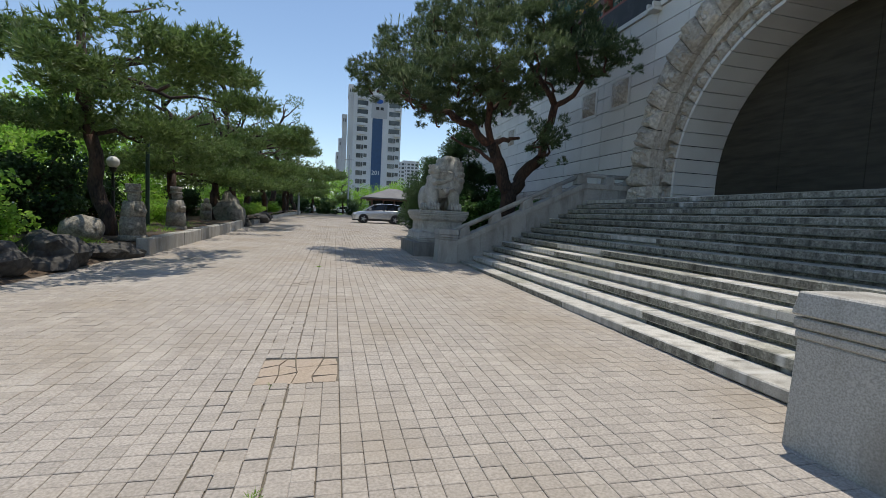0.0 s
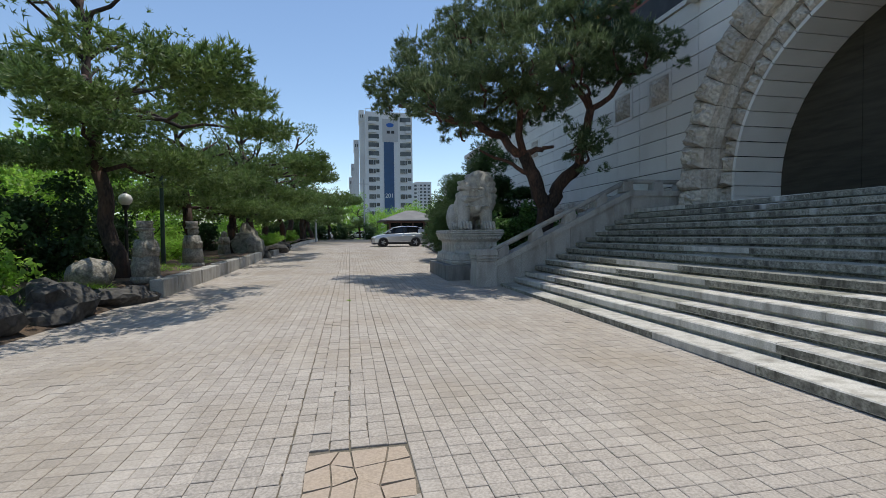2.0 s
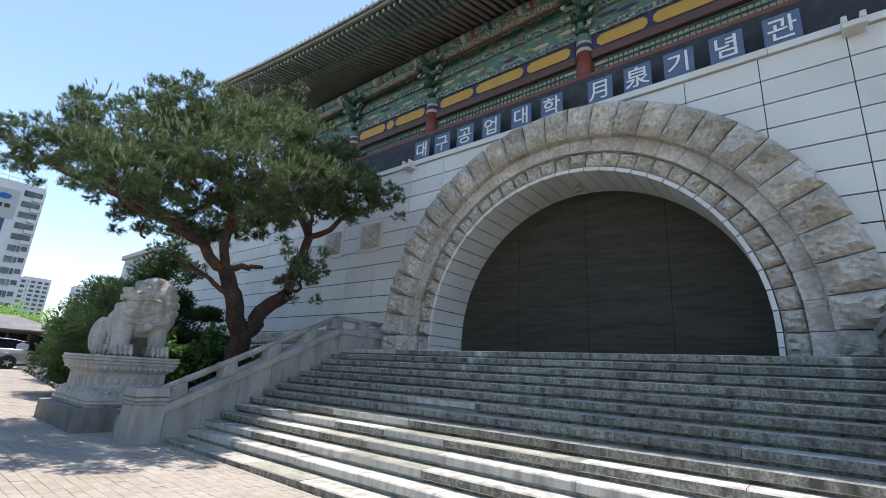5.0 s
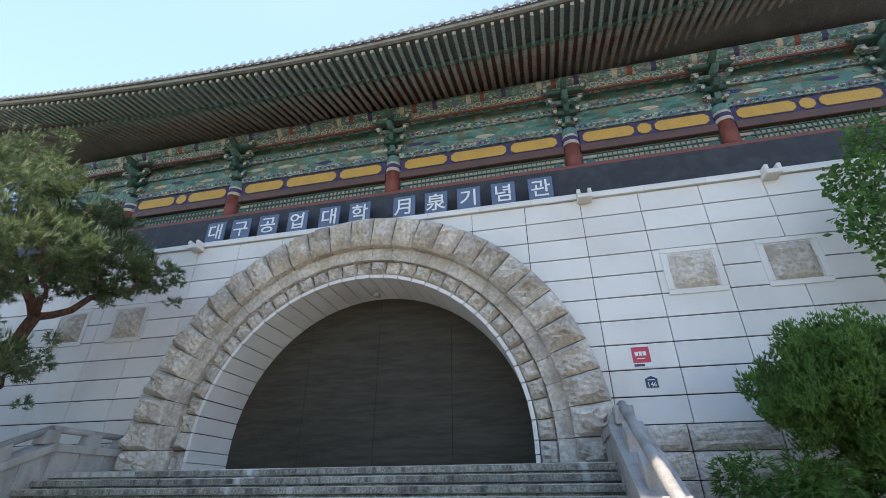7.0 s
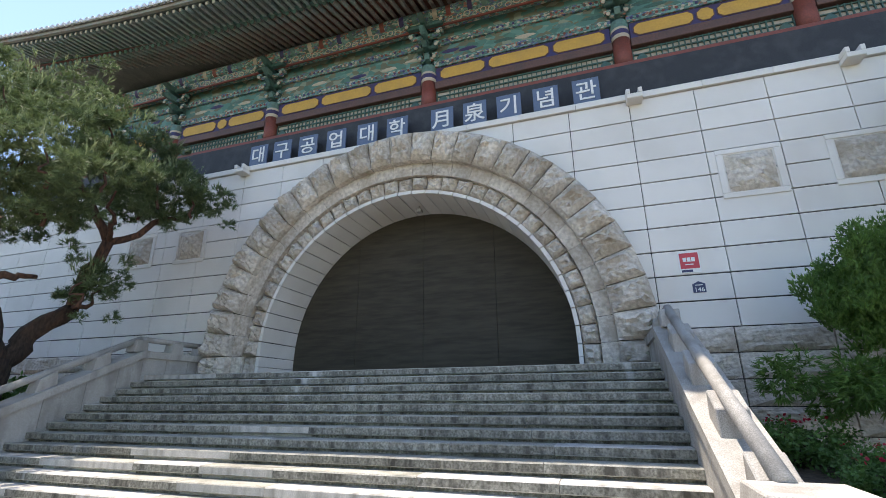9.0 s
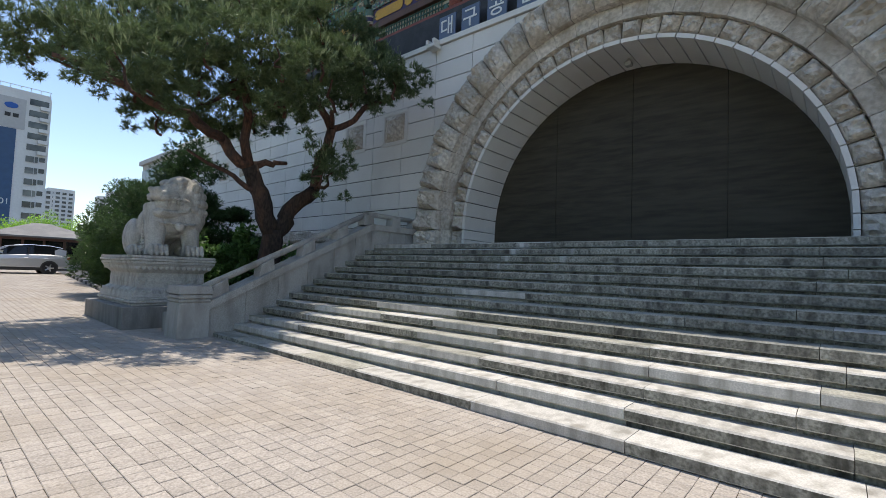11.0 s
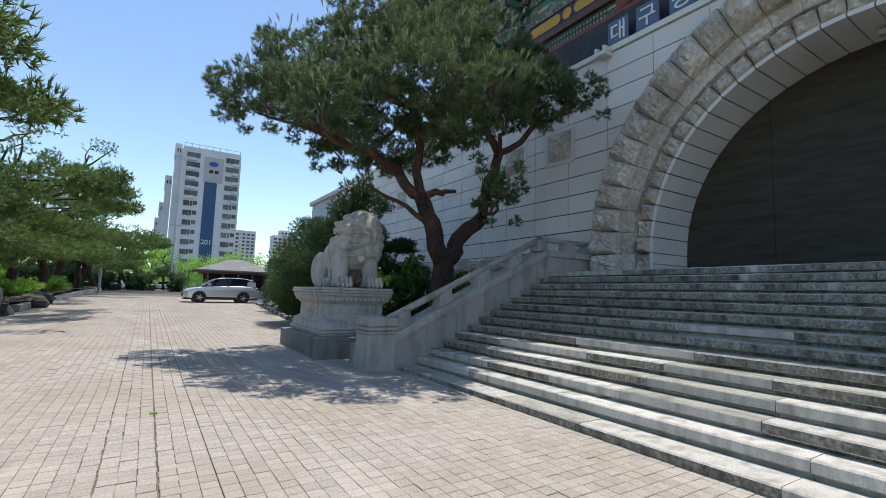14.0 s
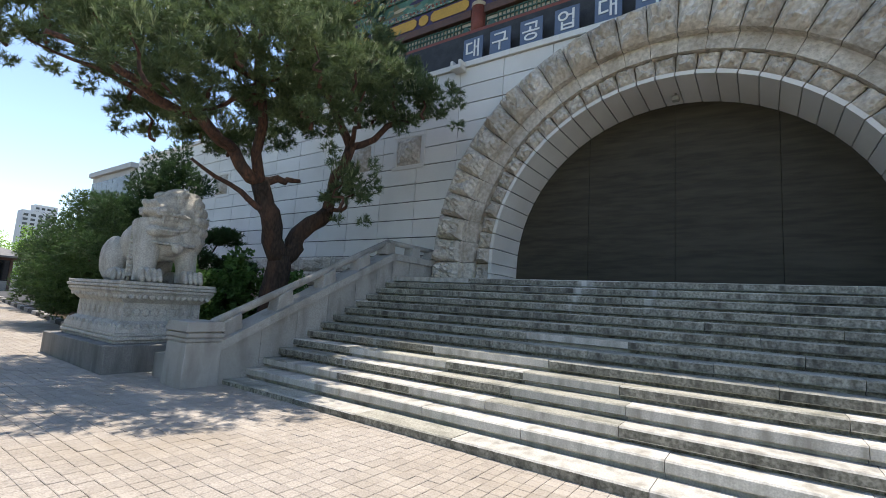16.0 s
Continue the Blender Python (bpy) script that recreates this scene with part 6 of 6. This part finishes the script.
# ---- pavilion ----
pv = thing("pavilion", (6.5, 53, ground_z(53)), "low pavilion with a grey hipped roof", "pavilion")
z0 = ground_z(53)
for x0, x1, y0, y1 in ((3.9, 9.1, 51.2, 51.4), (3.9, 4.1, 51.4, 55), (8.9, 9.1, 51.4, 55)):
    part("low_wall", boxed(x0, x1, y0, y1, z0 - 0.1, z0 + 0.6), M_GRANITE, pv)
    part("window_band", boxed(x0 + 0.03, x1 - 0.03, y0 + 0.03, y1 - 0.03, z0 + 0.6, z0 + 2.1), M_GLASS, pv, "dark glazing")
for x in (3.9, 5.15, 6.4, 7.65, 8.9):
    part("post", boxed(x, x + 0.16, 51.15, 51.31, z0, z0 + 2.2), M_BROWN, pv)
part("eave_beam", boxed(3.6, 9.4, 50.9, 55.3, z0 + 2.1, z0 + 2.28), M_BROWN, pv)
bm = bmesh.new()
b = [bm.verts.new(p) for p in ((2.9, 50.2, z0 + 2.28), (10.1, 50.2, z0 + 2.28), (10.1, 56, z0 + 2.28), (2.9, 56, z0 + 2.28))]
u = [bm.verts.new((p[0], p[1], z0 + 2.40)) for p in ((2.9, 50.2), (10.1, 50.2), (10.1, 56), (2.9, 56))]
tp = [bm.verts.new(p) for p in ((6.0, 53.1, z0 + 3.55), (7.0, 53.1, z0 + 3.55))]
for k in range(4):
    bm.faces.new((b[k], b[(k + 1) % 4], u[(k + 1) % 4], u[k]))
bm.faces.new(b[::-1])
bm.faces.new((u[0], u[1], tp[1], tp[0]))
bm.faces.new((u[1], u[2], tp[1]))
bm.faces.new((u[2], u[3], tp[0], tp[1]))
bm.faces.new((u[3], u[0], tp[0]))
part("roof", bm, M_ROOF, pv, "grey hipped roof")

# ---- apartment tower ----
M_APT = mat("pale_apartment_paint", (0.72, 0.71, 0.69), (0.66, 0.65, 0.63), 0.8, 2.0, 0.15, (0.55, 0.54, 0.52), 0.5, 0)
M_APTGREY = mat("grey_apartment_paint", (0.48, 0.47, 0.46), (0.44, 0.43, 0.42), 0.8, 2.0, 0.2, (0.4, 0.39, 0.38), 0.4, 0)
M_APTBLUE = mat("deep_blue_stripe", (0.045, 0.10, 0.20), (0.04, 0.085, 0.17), 0.7, 1.0, 0.2, (0.06, 0.10, 0.17), 0.4, 0)
M_PANE = mat("apartment_pane", (0.03, 0.036, 0.04), (0.075, 0.075, 0.07), 0.2, 0.4, 0.2, (0.16, 0.18, 0.165), 0.5, 0, vary=0.6)
M_LOGO = mat("blue_mark", (0.02, 0.11, 0.40), None, 0.6, 5, 1, None, 0, 0)
AY, AX = 150.0, 4.9
apt = thing("apartment_tower", (12, AY, 1), "tall pale apartment block with a blue stripe", "building")
part("wall", boxed(AX, AX + 15.2, AY, AY + 14, 0, 40.2), M_APT, apt)
part("blue_stripe", boxed(AX + 6.0, AX + 9.2, AY - 0.14, AY, 1, 31.5), M_APTBLUE, apt, "deep blue painted stripe")
part("grey_field", boxed(AX + 5.6, AX + 10.6, AY - 0.12, AY, 31.6, 38.8), M_APTGREY, apt)
bm = bmesh.new()
lump(bm, (AX + 8.0, AY - 0.2, 36.9), (1.2, 0.05, 0.7), 0.3, 1, 2, 3)
part("logo_shape", bm, M_LOGO, apt, "blue oval mark")
for x in (AX + 7.0, AX + 8.4):
    part("lettering_bar", boxed(x, x + 1.0, AY - 0.2, AY - 0.13, 34.2, 35.1), M_BLACK, apt)
cu = bpy.data.curves.new("number", "FONT")
cu.body, cu.size, cu.extrude, cu.align_x, cu.align_y = "201", 1.9, 0.02, "CENTER", "CENTER"
cu.materials.append(M_WHITE)
o = new("number", cu)
o.matrix_world = Matrix.Translation((AX + 7.6, AY - 0.2, 14.3)) @ pose(0, 0, 0, 90, 0, 0)
o.parent = apt
o.matrix_parent_inverse = Matrix.Translation(-Vector(apt.location))
for k in range(14):
    z = 1.6 + 2.72 * k
    for xa, xb, left in ((AX + 1.2, AX + 4.6, True), (AX + 11.2, AX + 14.8, False)):
        if k >= 9:
            w = part("window", boxed(xa, xb - 0.1, AY - 0.12, AY - 0.02, z + 1.0, z + 2.45), M_PANE, apt)
            part("balcony", boxed(xa + (0.2 if left else 1.9), xb - (0.9 if left else 0.0), AY - 0.7, AY - 0.02, z + 0.1, z + 0.95), M_APT, apt)
        else:
            for a, b in ((0.0, 0.42), (0.46, 0.62), (0.68, 0.98)):
                part("window", boxed(xa + (xb - xa) * a, xa + (xb - xa) * b, AY - 0.1, AY - 0.02, z + (0.9 if b < 0.9 else 1.2), z + 2.3), M_PANE, apt)
            part("sill", boxed(xa, xa + 2.0, AY - 0.18, AY - 0.02, z + 0.78, z + 0.86), M_APTGREY, apt)
part("parapet", boxed(AX + 0.2, AX + 15.0, AY, AY + 0.2, 40.2, 41.0), M_APT, apt)
for i in range(9):
    part("rail_post", boxed(AX + 0.4 + i * 1.8, AX + 0.5 + i * 1.8, AY + 0.02, AY + 0.12, 41.0, 41.9), M_APTGREY, apt)
part("roof_rail", boxed(AX + 0.3, AX + 15, AY + 0.02, AY + 0.1, 41.85, 41.95), M_APTGREY, apt)
for i, (dx, h) in enumerate(((0.0, 41.8), (-1.7, 33.5), (-2.6, 26.5), (-3.4, 22.5))):
    part("stair_wing", boxed(AX - 1.5 + dx, AX + dx, AY + 2 + 6 * i, AY + 9 + 6 * i, 0, h), M_APT, apt)
    part("wing_cap", boxed(AX - 1.7 + dx, AX + dx - 0.1, AY + 1.8 + 6 * i, AY + 7 + 6 * i, h - 3.6, h), M_APT, apt)
    for q in (0, 0.6):
        part("window", boxed(AX - 1.2 + dx + q, AX - 0.95 + dx + q, AY + 1.7 + 6 * i, AY + 1.8 + 6 * i, h - 2.4, h - 1.4), M_PANE, apt)
# lower blocks beyond
for j, (x, w, h, y) in enumerate(((38, 12, 40, 340), (55, 14, 47, 390), (79, 15, 44, 376), (97, 13, 55, 430))):
    ab = thing("apartment_block", (x, y, 1), "pale far apartment block with rows of windows", "building", "far apartment blocks")
    part("wall", boxed(x, x + w, y, y + 10, 0, h), M_APT, ab)
    for k in range(int(h / 2.8)):
        for i in range(4):
            part("window", boxed(x + w * (0.05 + 0.24 * i), x + w * (0.05 + 0.24 * i + 0.15), y - 0.15, y - 0.02, 1.2 + k * 2.8, 2.7 + k * 2.8), M_PANE, ab)

# ---- glazed grey block past the end of the wall ----
gb = thing("grey_block", (16, 38, 1), "grey office block with a glazed corner", "building")
part("wall", boxed(10.4, 24, 36.5, 42.5, 0.5, 8.5), M_APTGREY, gb)
part("roof_edge", boxed(10.2, 24.2, 36.3, 42.7, 8.5, 8.8), M_APTGREY, gb)
for k in range(3):
    for i in range(7):
        part("window", boxed(10.34, 10.4, 36.6 + i * 0.83, 37.4 + i * 0.83, 1.3 + 2.5 * k, 3.1 + 2.5 * k), M_PANE, gb)

# ---- street poles ----
for x, y, h in ((2.2, 80, 11), (-4.5, 62, 6)):
    p = thing("street_pole", (x, y, ground_z(y)), "slim grey concrete street pole", "pole", "street poles")
    bm = bmesh.new()
    tube(bm, [(x, y, 0.5), (x, y, h)], [0.15, 0.1], 8)
    part("shaft", bm, M_APTGREY, p)
    part("crossarm", boxed(x - 0.8, x + 0.8, y - 0.05, y + 0.05, h - 0.8, h - 0.68), M_APTGREY, p)

# ---- paving stones ----
def paving():
    pave = thing("pavement", (-1, 8, 0), "worn square beige granite paving stones in straight rows", "pavement", kind="structure")
    rnd = random.Random(2)
    variants = []
    for i in range(6):
        bm = bmesh.new()
        w = TILE / 2 - 0.0017
        low = [bm.verts.new((sx * w, sy * w, -0.03)) for sx, sy in ((-1, -1), (1, -1), (1, 1), (-1, 1))]
        edge = [bm.verts.new((sx * w, sy * w, -0.004)) for sx, sy in ((-1, -1), (1, -1), (1, 1), (-1, 1))]
        top = [bm.verts.new((sx * (w - 0.005), sy * (w - 0.005), 0.0)) for sx, sy in ((-1, -1), (1, -1), (1, 1), (-1, 1))]
        for a, b in ((low, edge), (edge, top)):
            for k in range(4):
                bm.faces.new((a[k], a[(k + 1) % 4], b[(k + 1) % 4], b[k]))
        bm.faces.new(top)
        variants.append(shared("paving_stone", bm, M_TILE))
    V, F = [], []
    nx, y = int((6.4 - PAVE_X0) / TILE), -3.0
    w = TILE / 2 - 0.0017
    j = 0
    singles = 0
    while y < 50:
        for i in range(nx):
            x = PAVE_X0 + (i + 0.5) * TILE
            if x + TILE / 2 > drive_edge(y):
                break
            wide = 0.011 + 0.008 * noise.noise(Vector((0, y * 0.7, 3)))
            x -= wide + 0.007 if x < -0.68 else (wide if x < -0.32 else (0.0 if x < 0.07 else -0.004))
            near = -1.1 < x < 1.4 and 3.0 < y < 5.2
            if -0.6 < x < 0.08 and 4.0 < y < 4.62:
                continue
            z = ground_z(y) + rnd.gauss(0, 0.0014)
            crack = abs(x + 0.5 - 0.1 * math.sin(y)) < 0.35
            tx, ty = rnd.gauss(0, 0.18), rnd.gauss(0, 0.18)
            dx, dy, rz = (rnd.gauss(0, 0.003), rnd.gauss(0, 0.005), rnd.gauss(0, 0.6)) if crack else (0, 0, rnd.gauss(0, 0.08))
            if near and singles < 300:
                singles += 1
                place("paving_stone", variants[singles % 6], pave, pose(x + dx, y + dy, z, tx, ty, rz))
                continue
            m = pose(x + dx, y + dy, z, tx, ty, rz)
            b = len(V)
            for e, zz in ((w, -0.03), (w, -0.004), (w - 0.005, 0.0)):
                for sx, sy in ((-1, -1), (1, -1), (1, 1), (-1, 1)):
                    V.append(tuple(m @ Vector((sx * e, sy * e, zz))))
            for a, c in ((0, 4), (4, 8)):
                for k in range(4):
                    F.append((b + a + k, b + a + (k + 1) % 4, b + c + (k + 1) % 4, b + c + k))
            F.append((b + 8, b + 9, b + 10, b + 11))
        y += TILE
        j += 1
    tagged(data_ob("paving_stones", V, F, M_TILES, pave), kind="stuff")
    # broken terracotta mend
    part("terracotta_piece", boxed(-0.64, 0.1, 3.93, 4.69, -0.03, 0.010), M_JOINT, pave, "sandy bed under the mend")
    mr = random.Random(31)
    cols, rows = 4, 3
    node = {}
    for j in range(rows + 1):
        for i in range(cols + 1):
            jx = mr.uniform(-0.06, 0.06) if 0 < i < cols else mr.uniform(-0.012, 0.012)
            jy = mr.uniform(-0.06, 0.06) if 0 < j < rows else mr.uniform(-0.012, 0.012)
            node[i, j] = Vector((-0.61 + 0.68 * i / cols + jx, 3.97 + 0.66 * j / rows + jy, 0.026))
    for j in range(rows):
        for i in range(cols):
            ring = [node[i, j], node[i + 1, j], node[i + 1, j + 1], node[i, j + 1]]
            mid = sum(ring, Vector()) / 4
            tilt = [mr.uniform(-0.006, 0.004) for _ in ring]
            bm = bmesh.new()
            up = [bm.verts.new(mid + (p - mid) * 0.93 + Vector((0, 0, t))) for p, t in zip(ring, tilt)]
            dn = [bm.verts.new(mid + (p - mid) * 0.95 + Vector((0, 0, -0.025))) for p in ring]
            bm.faces.new(up)
            bm.faces.new(dn[::-1])
            for k in range(4):
                bm.faces.new((dn[k], dn[(k + 1) % 4], up[(k + 1) % 4], up[k]))
            part("terracotta_piece", bm, M_RED, pave)

    wr = np.random.default_rng(12)
    wc = [(-0.5, 3.96, -0.005), (-0.36, 2.4, 0.0), (-0.34, 12, 0.06)]
    V, F = tufts(wr, wc, [(0.035, 0.06, 0.004)] * len(wc), [30] * len(wc), 0.03, 4, 0.004, up=0.9)
    tagged(data_ob("weeds", V.tolist(), F.tolist(), M_LEAF), "small green weeds in the paving cracks", "weeds", kind="stuff")


paving()
